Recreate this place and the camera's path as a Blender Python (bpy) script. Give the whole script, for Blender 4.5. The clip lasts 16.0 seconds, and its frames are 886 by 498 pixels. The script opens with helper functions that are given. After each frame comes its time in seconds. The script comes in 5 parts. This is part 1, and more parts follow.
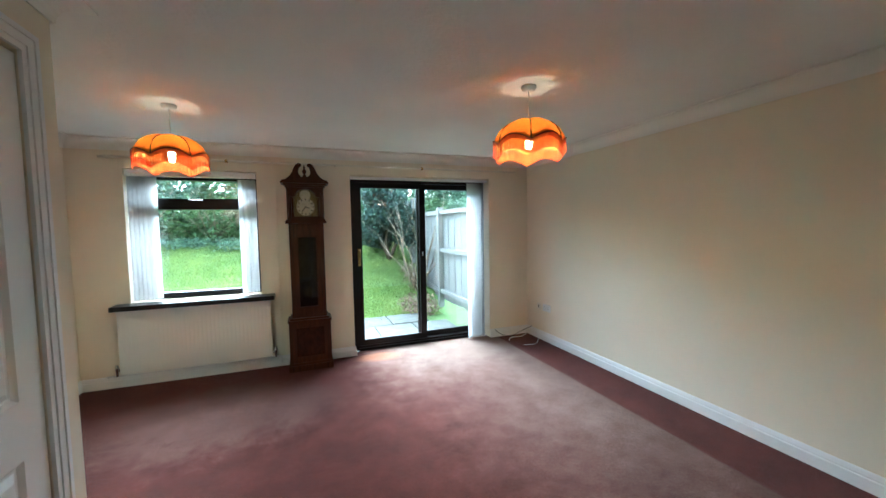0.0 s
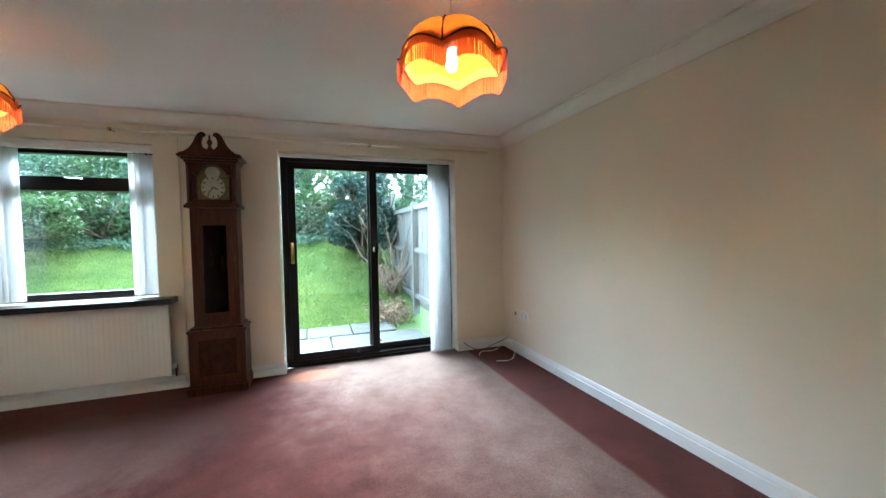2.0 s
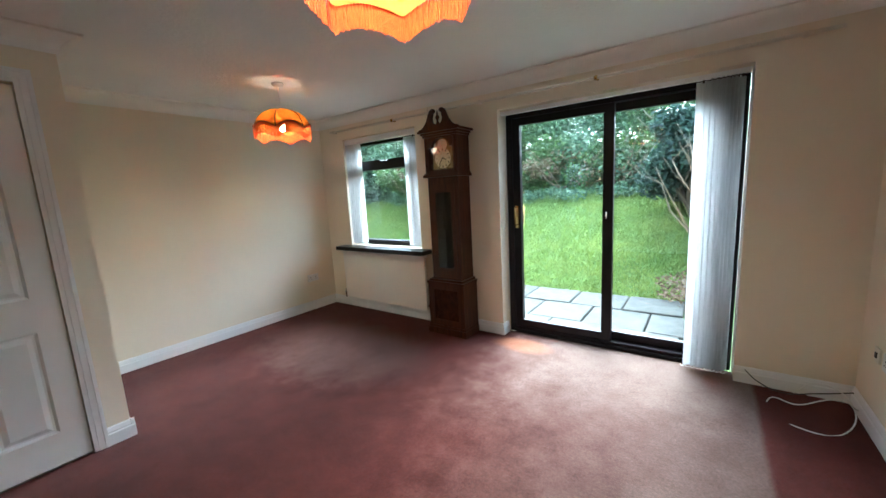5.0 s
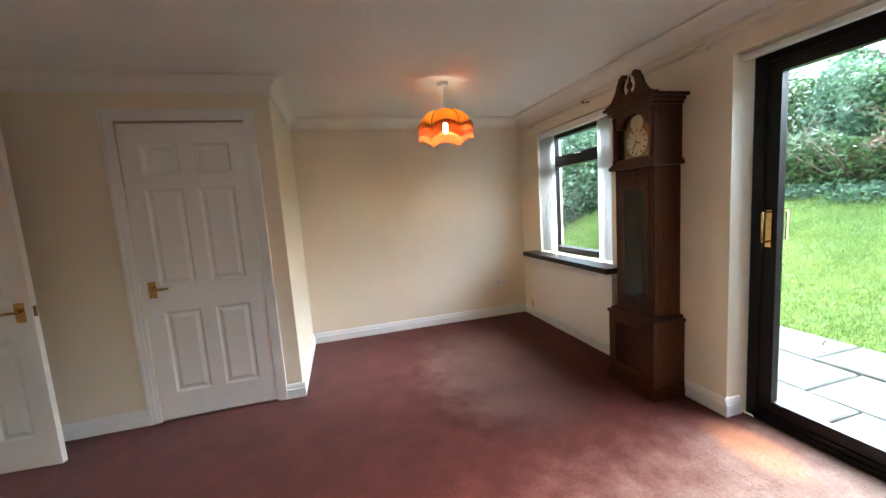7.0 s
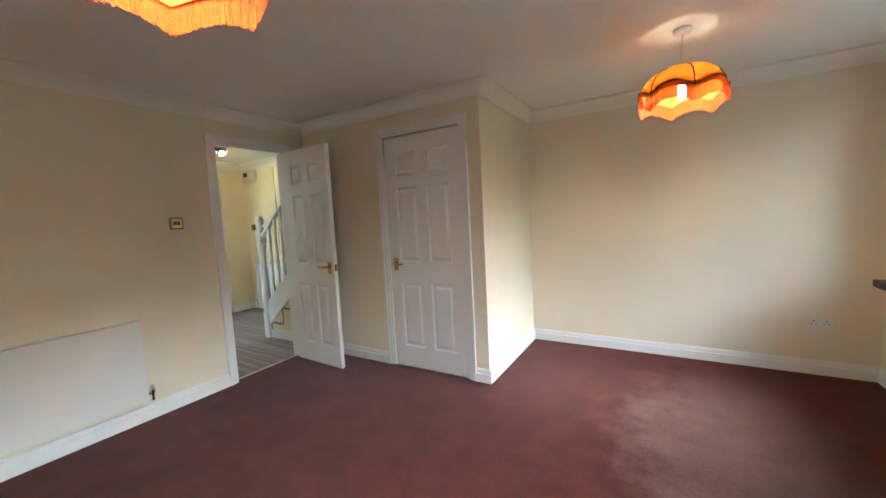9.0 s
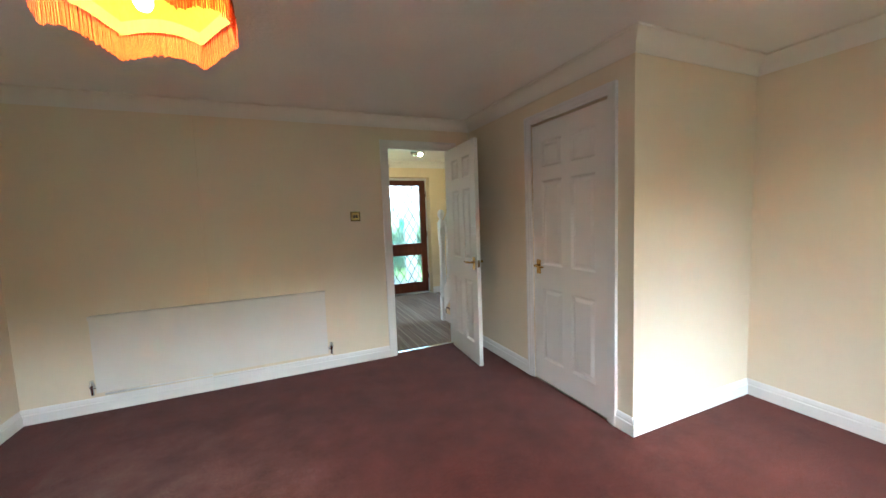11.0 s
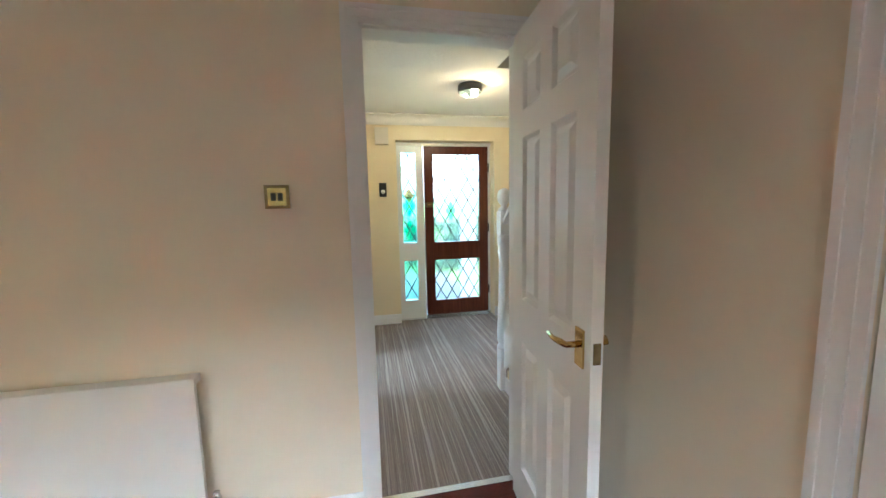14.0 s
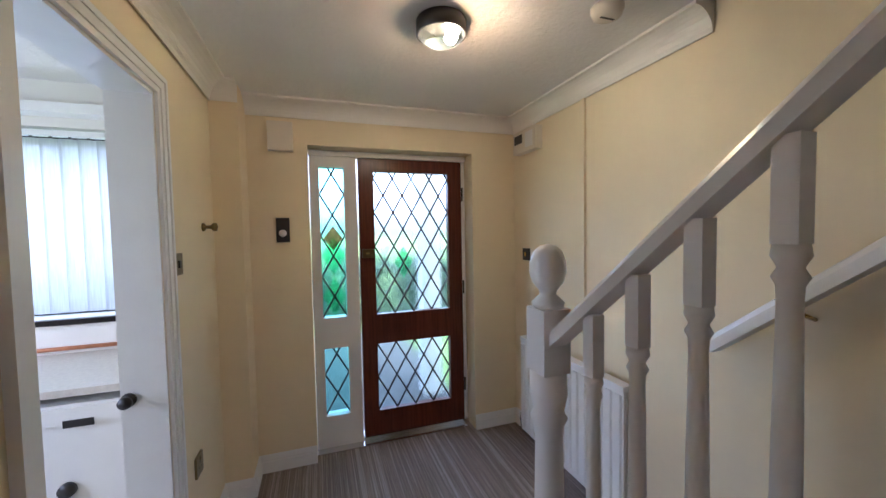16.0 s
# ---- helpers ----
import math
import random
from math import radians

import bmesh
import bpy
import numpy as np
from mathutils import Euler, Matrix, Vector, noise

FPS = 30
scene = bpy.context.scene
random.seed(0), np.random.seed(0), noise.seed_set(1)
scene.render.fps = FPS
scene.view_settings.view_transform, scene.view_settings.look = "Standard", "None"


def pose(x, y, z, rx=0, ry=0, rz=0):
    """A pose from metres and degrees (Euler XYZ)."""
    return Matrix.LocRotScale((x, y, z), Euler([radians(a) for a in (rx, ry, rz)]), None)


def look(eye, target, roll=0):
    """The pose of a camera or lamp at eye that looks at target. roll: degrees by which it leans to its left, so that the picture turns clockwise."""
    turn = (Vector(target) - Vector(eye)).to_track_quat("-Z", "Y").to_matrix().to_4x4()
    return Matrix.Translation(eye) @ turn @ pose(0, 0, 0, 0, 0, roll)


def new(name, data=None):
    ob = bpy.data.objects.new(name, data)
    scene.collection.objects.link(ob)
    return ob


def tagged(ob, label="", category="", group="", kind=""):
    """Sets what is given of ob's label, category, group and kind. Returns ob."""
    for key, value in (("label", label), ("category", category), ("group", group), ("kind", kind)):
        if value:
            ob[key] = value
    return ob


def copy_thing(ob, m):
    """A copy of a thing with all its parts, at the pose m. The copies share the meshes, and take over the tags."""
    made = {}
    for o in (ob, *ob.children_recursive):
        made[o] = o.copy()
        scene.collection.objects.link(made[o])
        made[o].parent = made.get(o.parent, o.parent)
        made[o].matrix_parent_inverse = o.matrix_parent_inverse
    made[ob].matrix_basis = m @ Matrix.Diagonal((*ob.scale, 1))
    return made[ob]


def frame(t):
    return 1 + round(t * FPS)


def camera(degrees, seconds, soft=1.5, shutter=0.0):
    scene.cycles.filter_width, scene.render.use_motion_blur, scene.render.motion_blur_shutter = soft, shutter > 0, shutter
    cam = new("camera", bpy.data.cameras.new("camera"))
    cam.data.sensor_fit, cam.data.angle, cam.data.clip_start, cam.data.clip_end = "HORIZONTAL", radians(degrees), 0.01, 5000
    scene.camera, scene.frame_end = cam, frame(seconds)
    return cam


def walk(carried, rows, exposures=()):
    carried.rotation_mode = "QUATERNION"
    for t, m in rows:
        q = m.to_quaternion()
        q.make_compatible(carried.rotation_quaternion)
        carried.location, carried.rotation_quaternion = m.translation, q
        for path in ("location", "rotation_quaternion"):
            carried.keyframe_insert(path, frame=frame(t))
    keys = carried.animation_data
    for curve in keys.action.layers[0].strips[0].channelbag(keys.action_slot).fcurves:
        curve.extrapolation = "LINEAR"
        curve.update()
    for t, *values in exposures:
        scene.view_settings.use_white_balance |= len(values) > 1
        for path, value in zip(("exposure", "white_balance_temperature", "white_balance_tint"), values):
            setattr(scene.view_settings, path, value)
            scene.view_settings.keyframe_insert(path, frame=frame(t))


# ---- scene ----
cam = camera(100.4, 16.0)
SKY, SUN, PENDANT, HALL_WATTS = 0.15, 1.45, 0.14, 0.35
STOPS = ((0.0, 3.95, 4720, -6), (3.5, 3.8, 4780, -2), (6.0, 3.72, 5100, 0), (7.0, 3.93, 5300, 3), (8.0, 4.25, 5150, -1), (9.0, 4.13, 5150, -1), (10.2, 4.1, 5280, 1), (12.5, 4.48, 5080, -2), (14.0, 4.55, 5000, 2), (14.5, 4.52, 4920, 2), (15.0, 4.4, 4850, 5), (15.5, 3.92, 4980, 18), (16.0, 3.33, 5120, 23))
PATH = [
    (0, (0.654, 0.213, 1.443), (1.347, 2.085, 1.322), -1.0),
    (0.5, (0.801, 0.341, 1.391), (1.498, 2.214, 1.314), -0.9),
    (1, (0.984, 0.508, 1.284), (1.688, 2.381, 1.227), -0.9),
    (1.5, (1.218, 0.649, 1.257), (1.914, 2.523, 1.197), -0.8),
    (2, (1.411, 0.776, 1.256), (2.077, 2.666, 1.176), -1.0),
    (2.5, (1.596, 0.872, 1.227), (2.096, 2.801, 1.053), -1.4),
    (3, (1.842, 0.932, 1.246), (1.956, 2.905, 0.972), -2.0),
    (3.5, (2.109, 1.029, 1.280), (1.803, 2.976, 0.945), -2.8),
    (3.7, (2.189, 1.048, 1.288), (1.752, 2.970, 0.962), -2.8),
    (6, (2.794, 1.872, 1.418), (1.190, 3.036, 1.146), -4.0),
    (6.5, (2.754, 2.113, 1.340), (0.966, 2.979, 1.115), -4.0),
    (7, (2.685, 2.346, 1.345), (0.768, 2.863, 1.113), -4.0),
    (7.5, (2.639, 2.535, 1.306), (0.654, 2.661, 1.096), -3.9),
    (8, (2.578, 2.750, 1.295), (0.615, 2.415, 1.105), -3.5),
    (8.5, (2.475, 2.949, 1.304), (0.625, 2.212, 1.117), -3.2),
    (9, (2.383, 3.124, 1.323), (0.674, 2.091, 1.144), -3.0),
    (9.5, (2.272, 3.335, 1.326), (0.762, 2.028, 1.158), -2.7),
    (10, (2.101, 3.502, 1.355), (0.838, 1.961, 1.181), -2.4),
    (10.2, (2.020, 3.518, 1.347), (0.850, 1.907, 1.179), -2.4),
    (12.3, (1.121, 2.835, 1.322), (0.702, 0.893, 1.119), -1.4),
    (12.5, (1.056, 2.682, 1.318), (0.639, 0.737, 1.109), -1.3),
    (13, (0.911, 2.313, 1.319), (0.511, 0.368, 1.099), -1.2),
    (13.5, (0.816, 1.894, 1.339), (0.417, -0.052, 1.107), -1.2),
    (14, (0.711, 1.501, 1.328), (0.316, -0.444, 1.090), -1.2),
    (14.5, (0.644, 1.083, 1.336), (0.247, -0.863, 1.097), -1.3),
    (15, (0.565, 0.659, 1.377), (0.171, -1.288, 1.147), -1.4),
    (15.5, (0.455, 0.258, 1.418), (0.005, -1.681, 1.227), -1.2),
    (16, (0.330, -0.124, 1.465), (-0.311, -2.016, 1.377), -1.1),
]
walk(cam, [(t, look(eye, target, roll)) for t, eye, target, roll in PATH], exposures=STOPS)

# ---- world and light ----
world = bpy.data.worlds.new("sky")
scene.world = world
world.use_nodes = True
wn = world.node_tree
sky = wn.nodes.new("ShaderNodeTexSky")
sky.sky_type = "NISHITA"
sky.sun_disc = False
sky.sun_elevation = radians(36)
sky.sun_rotation = 0.0
sky.dust_density = 4.0
wn.nodes["Background"].inputs["Strength"].default_value = SKY
soft_sky = wn.nodes.new("ShaderNodeHueSaturation")
soft_sky.inputs["Saturation"].default_value = 0.45
wn.links.new(sky.outputs[0], soft_sky.inputs["Color"])
wn.links.new(soft_sky.outputs[0], wn.nodes["Background"].inputs["Color"])

sun_data = bpy.data.lights.new("sun", "SUN")
sun_data.energy = SUN
sun_data.angle = radians(70)
sun_data.color = (1.0, 0.96, 0.9)
sun = new("sun", sun_data)
sun.matrix_world = look((0, 12.0, 8.7), (0, 0, 0))


def point_lamp(name, at, watts, colour, radius):
    data = bpy.data.lights.new(name, "POINT")
    data.energy, data.color, data.shadow_soft_size = watts, colour, radius
    ob = new(name, data)
    ob.location = at
    return ob


# daylight in the kitchen window, behind its closed blind
kitchen_sky = bpy.data.lights.new("kitchen_window_light", "AREA")
kitchen_sky.shape, kitchen_sky.size, kitchen_sky.size_y = "RECTANGLE", 1.0, 0.8
kitchen_sky.energy, kitchen_sky.color = 0.55, (0.7, 0.88, 1.0)
new("kitchen_window_light", kitchen_sky).matrix_world = look((1.8, -2.74, 1.5), (1.8, 0.0, 1.5))
# fill lamp added in an assumed, unseen side opening to brighten the kitchen
side_fill = bpy.data.lights.new("kitchen_side_light", "AREA")
side_fill.shape, side_fill.size, side_fill.size_y = "RECTANGLE", 1.0, 1.0
side_fill.energy, side_fill.color = 1.6, (0.88, 0.94, 1.0)
new("kitchen_side_light", side_fill).matrix_world = look((2.9, -1.3, 1.5), (0.0, -1.3, 1.3))


# ---- materials ----
def material(name):
    m = bpy.data.materials.new(name)
    m.use_nodes = True
    nt = m.node_tree
    return m, nt, nt.nodes["Principled BSDF"]


def noise_node(nt, scale, detail=4.0, rough=0.55, stretch=(1, 1, 1)):
    co = nt.nodes.new("ShaderNodeTexCoord")
    mp = nt.nodes.new("ShaderNodeMapping")
    mp.inputs["Scale"].default_value = stretch
    n = nt.nodes.new("ShaderNodeTexNoise")
    n.inputs["Scale"].default_value = scale
    n.inputs["Detail"].default_value = detail
    n.inputs["Roughness"].default_value = rough
    nt.links.new(co.outputs["Object"], mp.inputs["Vector"])
    nt.links.new(mp.outputs[0], n.inputs["Vector"])
    return n.outputs["Fac"]


def ramp(nt, fac, stops):
    r = nt.nodes.new("ShaderNodeValToRGB")
    while len(r.color_ramp.elements) < len(stops):
        r.color_ramp.elements.new(0.5)
    for e, (p, c) in zip(r.color_ramp.elements, stops):
        e.position, e.color = p, (*c, 1)
    nt.links.new(fac, r.inputs["Fac"])
    return r.outputs["Color"]


def mix(nt, fac, a, b, mode="MIX"):
    n = nt.nodes.new("ShaderNodeMix")
    n.data_type, n.blend_type = "RGBA", mode
    if isinstance(fac, (int, float)):
        n.inputs[0].default_value = fac
    else:
        nt.links.new(fac, n.inputs[0])
    for sock, v in ((n.inputs[6], a), (n.inputs[7], b)):
        if isinstance(v, tuple):
            sock.default_value = (*v, 1)
        else:
            nt.links.new(v, sock)
    return n.outputs[2]


def bump(nt, bsdf, height, strength, distance):
    b = nt.nodes.new("ShaderNodeBump")
    b.inputs["Strength"].default_value = strength
    b.inputs["Distance"].default_value = distance
    nt.links.new(height, b.inputs["Height"])
    nt.links.new(b.outputs[0], bsdf.inputs["Normal"])


def plain(name, colour, rough=0.5, metal=0.0, vary=0.06, scale=6.0, grain=0.0, grain_scale=200.0, stretch=(1, 1, 1), spec=0.5):
    """Colour with soft variation at two scales and an optional fine relief."""
    m, nt, b = material(name)
    low = tuple(c * (1 - vary) for c in colour)
    high = tuple(min(1, c * (1 + vary)) for c in colour)
    base = ramp(nt, noise_node(nt, scale, 5, 0.6, stretch), [(0.3, low), (0.7, high)])
    fine = ramp(nt, noise_node(nt, scale * 22, 3, 0.6, stretch), [(0.3, (1 - vary / 2,) * 3), (0.7, (1, 1, 1))])
    nt.links.new(mix(nt, 1.0, base, fine, "MULTIPLY"), b.inputs["Base Color"])
    b.inputs["Roughness"].default_value = rough
    b.inputs["Metallic"].default_value = metal
    b.inputs["Specular IOR Level"].default_value = spec
    if grain:
        bump(nt, b, noise_node(nt, grain_scale, 3), grain, 0.002)
    return m


M_WALL = plain("cream_wall_paint", (0.80, 0.71, 0.56), 0.62, vary=0.025, scale=1.6, grain=0.12, grain_scale=260, spec=0.3)
M_HALL = plain("hall_wall_paint", (0.80, 0.68, 0.46), 0.6, vary=0.03, scale=1.5, grain=0.12, grain_scale=260, spec=0.3)
M_GLOSS = plain("white_gloss_paint", (0.80, 0.78, 0.76), 0.28, vary=0.015, scale=3)
M_TRIM = plain("white_trim_paint", (0.80, 0.79, 0.78), 0.35, vary=0.03, scale=5)
M_COVE = plain("cove_paint", (0.82, 0.79, 0.73), 0.7, vary=0.02, scale=2)
M_RAD = plain("radiator_enamel", (0.79, 0.76, 0.71), 0.32, vary=0.015, scale=3)
M_BLACK = plain("dark_window_frame", (0.008, 0.005, 0.005), 0.38, vary=0.35, scale=9, spec=0.25)
M_BRASS = plain("polished_brass", (0.62, 0.42, 0.15), 0.24, metal=1.0, vary=0.15, scale=40)
M_OLDBRASS = plain("aged_brass", (0.22, 0.155, 0.07), 0.35, metal=1.0, vary=0.25, scale=40)
M_CHROME = plain("chrome", (0.7, 0.7, 0.7), 0.18, metal=1.0, vary=0.04)
M_COPPER = plain("copper_pipe", (0.62, 0.28, 0.16), 0.3, metal=1.0, vary=0.2, scale=20)
M_PLASTIC = plain("cream_plastic", (0.72, 0.66, 0.55), 0.4, vary=0.03)
M_WPLASTIC = plain("white_plastic", (0.76, 0.75, 0.73), 0.38, vary=0.03)
M_DARK = plain("dark_plastic", (0.02, 0.018, 0.018), 0.35, vary=0.2)
M_SLAB = plain("patio_stone", (0.10, 0.10, 0.088), 0.85, vary=0.34, scale=7, grain=0.5, grain_scale=90)
M_FENCE = plain("weathered_fence", (0.25, 0.235, 0.215), 0.85, vary=0.25, scale=5, stretch=(6, 6, 0.6), grain=0.4, grain_scale=120)
M_BARK = plain("bark", (0.12, 0.09, 0.06), 0.9, vary=0.4, scale=20, grain=0.6, grain_scale=60)
M_TWIG = plain("dry_twigs", (0.26, 0.19, 0.13), 0.9, vary=0.35, scale=9)
M_RENDER = plain("white_render", (0.75, 0.74, 0.72), 0.8, vary=0.05, scale=2)
M_ROOF = plain("roof_tiles", (0.16, 0.11, 0.09), 0.8, vary=0.3, scale=5)
M_BRICK = plain("outer_brick", (0.30, 0.17, 0.12), 0.85, vary=0.25, scale=9, grain=0.3)
M_COUNTER = plain("kitchen_worktop", (0.60, 0.56, 0.50), 0.35, vary=0.1, scale=60)
M_TOOTH = plain("brown_stain", (0.4, 0.2, 0.08), 0.5)


def textured_ceiling():
    m, nt, b = material("stippled_ceiling")
    base = ramp(nt, noise_node(nt, 1.2, 5), [(0.3, (0.78, 0.765, 0.735)), (0.7, (0.84, 0.825, 0.795))])
    nt.links.new(base, b.inputs["Base Color"])
    b.inputs["Roughness"].default_value = 0.85
    b.inputs["Specular IOR Level"].default_value = 0.2
    swirl = noise_node(nt, 9, 3, 0.6)
    fine = noise_node(nt, 42, 4, 0.6)
    add = nt.nodes.new("ShaderNodeMath")
    add.operation = "ADD"
    nt.links.new(swirl, add.inputs[0])
    nt.links.new(fine, add.inputs[1])
    bump(nt, b, add.outputs[0], 0.32, 0.013)
    return m


def wood(name, dark, light, rough=0.3, stretch=(14, 14, 0.8), scale=4.0):
    m, nt, b = material(name)
    grain = noise_node(nt, scale, 6, 0.65, stretch)
    broad = noise_node(nt, 2.0, 3)
    c = ramp(nt, grain, [(0.3, dark), (0.72, light)])
    tone = ramp(nt, broad, [(0.3, (0.75, 0.75, 0.75)), (0.7, (1, 1, 1))])
    nt.links.new(mix(nt, 1.0, c, tone, "MULTIPLY"), b.inputs["Base Color"])
    b.inputs["Roughness"].default_value = rough
    b.inputs["Specular IOR Level"].default_value = 0.22
    bump(nt, b, grain, 0.03, 0.001)
    return m


def red_carpet():
    """Deep red pile; bleached by years of sun in a patch before the garden door, with a sharp edge where a cabinet
    stood. Daylight sheen is painted into the pale tone there and before the window.
    """
    m, nt, b = material("red_carpet")
    co = nt.nodes.new("ShaderNodeTexCoord")
    sep = nt.nodes.new("ShaderNodeSeparateXYZ")
    nt.links.new(co.outputs["Object"], sep.inputs[0])

    def math_node(op, a, c=None, d=None, clamp=False):
        n = nt.nodes.new("ShaderNodeMath")
        n.operation, n.use_clamp = op, clamp
        for i, v in enumerate((a, c, d)):
            if v is None:
                continue
            if isinstance(v, (int, float)):
                n.inputs[i].default_value = v
            else:
                nt.links.new(v, n.inputs[i])
        return n.outputs[0]

    def step(v, lo, hi):
        n = nt.nodes.new("ShaderNodeMapRange")
        n.interpolation_type = "SMOOTHSTEP"
        n.inputs["From Min"].default_value, n.inputs["From Max"].default_value = lo, hi
        nt.links.new(v, n.inputs["Value"])
        return n.outputs["Result"]

    big = noise_node(nt, 1.1, 4, 0.6)
    mid = noise_node(nt, 4.5, 5, 0.7)
    pile = noise_node(nt, 260, 3, 0.7)
    tuft = noise_node(nt, 70, 4, 0.7)
    base = ramp(nt, mid, [(0.28, (0.064, 0.0105, 0.0068)), (0.72, (0.112, 0.022, 0.0145))])
    # bleached patch, with some daylight sheen painted into its pale tone
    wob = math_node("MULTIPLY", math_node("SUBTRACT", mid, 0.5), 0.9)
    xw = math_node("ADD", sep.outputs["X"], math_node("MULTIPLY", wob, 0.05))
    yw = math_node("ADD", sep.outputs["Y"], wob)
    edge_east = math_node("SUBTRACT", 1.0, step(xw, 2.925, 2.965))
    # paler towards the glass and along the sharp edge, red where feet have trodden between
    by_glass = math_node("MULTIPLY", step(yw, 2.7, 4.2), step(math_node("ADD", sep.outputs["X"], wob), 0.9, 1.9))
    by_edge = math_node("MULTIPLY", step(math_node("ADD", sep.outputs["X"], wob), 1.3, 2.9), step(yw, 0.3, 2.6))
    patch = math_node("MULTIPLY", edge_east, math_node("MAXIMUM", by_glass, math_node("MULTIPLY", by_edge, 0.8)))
    # soft pale ellipse before the window: daylight on the pile, painted as colour
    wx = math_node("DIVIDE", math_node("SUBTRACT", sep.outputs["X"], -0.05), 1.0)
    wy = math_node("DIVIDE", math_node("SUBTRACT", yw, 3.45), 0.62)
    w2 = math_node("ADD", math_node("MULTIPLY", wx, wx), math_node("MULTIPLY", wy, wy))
    window_sheen = math_node("MULTIPLY", math_node("SUBTRACT", 1.0, step(w2, 0.05, 1.25)), 0.42)
    patch = math_node("MAXIMUM", patch, window_sheen, clamp=True)
    faded_sheen = ramp(nt, mid, [(0.3, (0.165, 0.105, 0.082)), (0.7, (0.225, 0.158, 0.128))])
    col = mix(nt, patch, base, faded_sheen)
    # rusty stain at the door's foot
    dx = math_node("DIVIDE", math_node("SUBTRACT", sep.outputs["X"], 1.38), 0.28)
    dy = math_node("DIVIDE", math_node("SUBTRACT", sep.outputs["Y"], 4.27), 0.15)
    d2 = math_node("ADD", math_node("MULTIPLY", dx, dx), math_node("MULTIPLY", dy, dy))
    d2 = math_node("ADD", d2, math_node("MULTIPLY", wob, 1.2))
    ring = math_node("MULTIPLY", math_node("SUBTRACT", 1.0, step(d2, 0.2, 1.2)), 0.42)
    col = mix(nt, ring, col, (0.42, 0.16, 0.06))
    speck = ramp(nt, tuft, [(0.25, (0.60, 0.60, 0.60)), (0.7, (1.1, 1.1, 1.1))])
    col = mix(nt, 1.0, col, speck, "MULTIPLY")
    worn = ramp(nt, big, [(0.3, (0.86, 0.84, 0.84)), (0.7, (1.06, 1.06, 1.06))])
    col = mix(nt, 1.0, col, worn, "MULTIPLY")
    nt.links.new(col, b.inputs["Base Color"])
    b.inputs["Roughness"].default_value = 0.95
    b.inputs["Specular IOR Level"].default_value = 0.1
    b.inputs["Sheen Weight"].default_value = 0.15
    b.inputs["Sheen Roughness"].default_value = 0.45
    b.inputs["Sheen Tint"].default_value = (0.9, 0.75, 0.72, 1)
    bump(nt, b, math_node("ADD", pile, math_node("MULTIPLY", tuft, 1.5)), 0.45, 0.004)
    return m


def striped_carpet():
    """Narrow stripes in greys and browns, running from the room to the front door."""
    m, nt, b = material("striped_carpet")
    col = ramp(nt, noise_node(nt, 1.0, 5, 0.9, (26, 0.12, 1)), [
        (0.30, (0.13, 0.095, 0.08)), (0.42, (0.36, 0.29, 0.25)), (0.5, (0.19, 0.145, 0.125)),
        (0.58, (0.50, 0.43, 0.375)), (0.66, (0.23, 0.18, 0.155)), (0.74, (0.60, 0.53, 0.46))])
    tuft = noise_node(nt, 150, 3)
    speck = ramp(nt, tuft, [(0.25, (0.75, 0.75, 0.75)), (0.7, (1.05, 1.05, 1.05))])
    nt.links.new(mix(nt, 1.0, col, speck, "MULTIPLY"), b.inputs["Base Color"])
    b.inputs["Roughness"].default_value = 0.85
    b.inputs["Specular IOR Level"].default_value = 0.2
    bump(nt, b, tuft, 0.4, 0.004)
    return m


def grass_ground():
    m, nt, b = material("lawn")
    a = ramp(nt, noise_node(nt, 0.9, 6, 0.65), [(0.3, (0.11, 0.18, 0.04)), (0.7, (0.19, 0.285, 0.07))])
    f = ramp(nt, noise_node(nt, 26, 5, 0.7), [(0.25, (0.6, 0.6, 0.6)), (0.75, (1.2, 1.2, 1.2))])
    nt.links.new(mix(nt, 1.0, a, f, "MULTIPLY"), b.inputs["Base Color"])
    b.inputs["Roughness"].default_value = 0.9
    bump(nt, b, noise_node(nt, 40, 4, 0.7), 0.6, 0.03)
    return m


def leaf(name, dark, light, trans=0.25, patchy=False):
    m, nt, b = material(name)
    info = nt.nodes.new("ShaderNodeNewGeometry")
    c = ramp(nt, info.outputs["Random Per Island"], [(0.0, dark), (1.0, light)])
    if patchy:
        tone = ramp(nt, noise_node(nt, 1.6, 5, 0.65), [(0.32, (0.62, 0.72, 0.55)), (0.55, (1.0, 1.0, 1.0)), (0.72, (1.35, 1.2, 1.25))])
        c = mix(nt, 1.0, c, tone, "MULTIPLY")
    nt.links.new(c, b.inputs["Base Color"])
    b.inputs["Roughness"].default_value = 0.5
    tr = nt.nodes.new("ShaderNodeBsdfTranslucent")
    nt.links.new(c, tr.inputs["Color"])
    ms = nt.nodes.new("ShaderNodeMixShader")
    ms.inputs[0].default_value = trans
    nt.links.new(b.outputs[0], ms.inputs[1])
    nt.links.new(tr.outputs[0], ms.inputs[2])
    nt.links.new(ms.outputs[0], nt.nodes["Material Output"].inputs["Surface"])
    return m


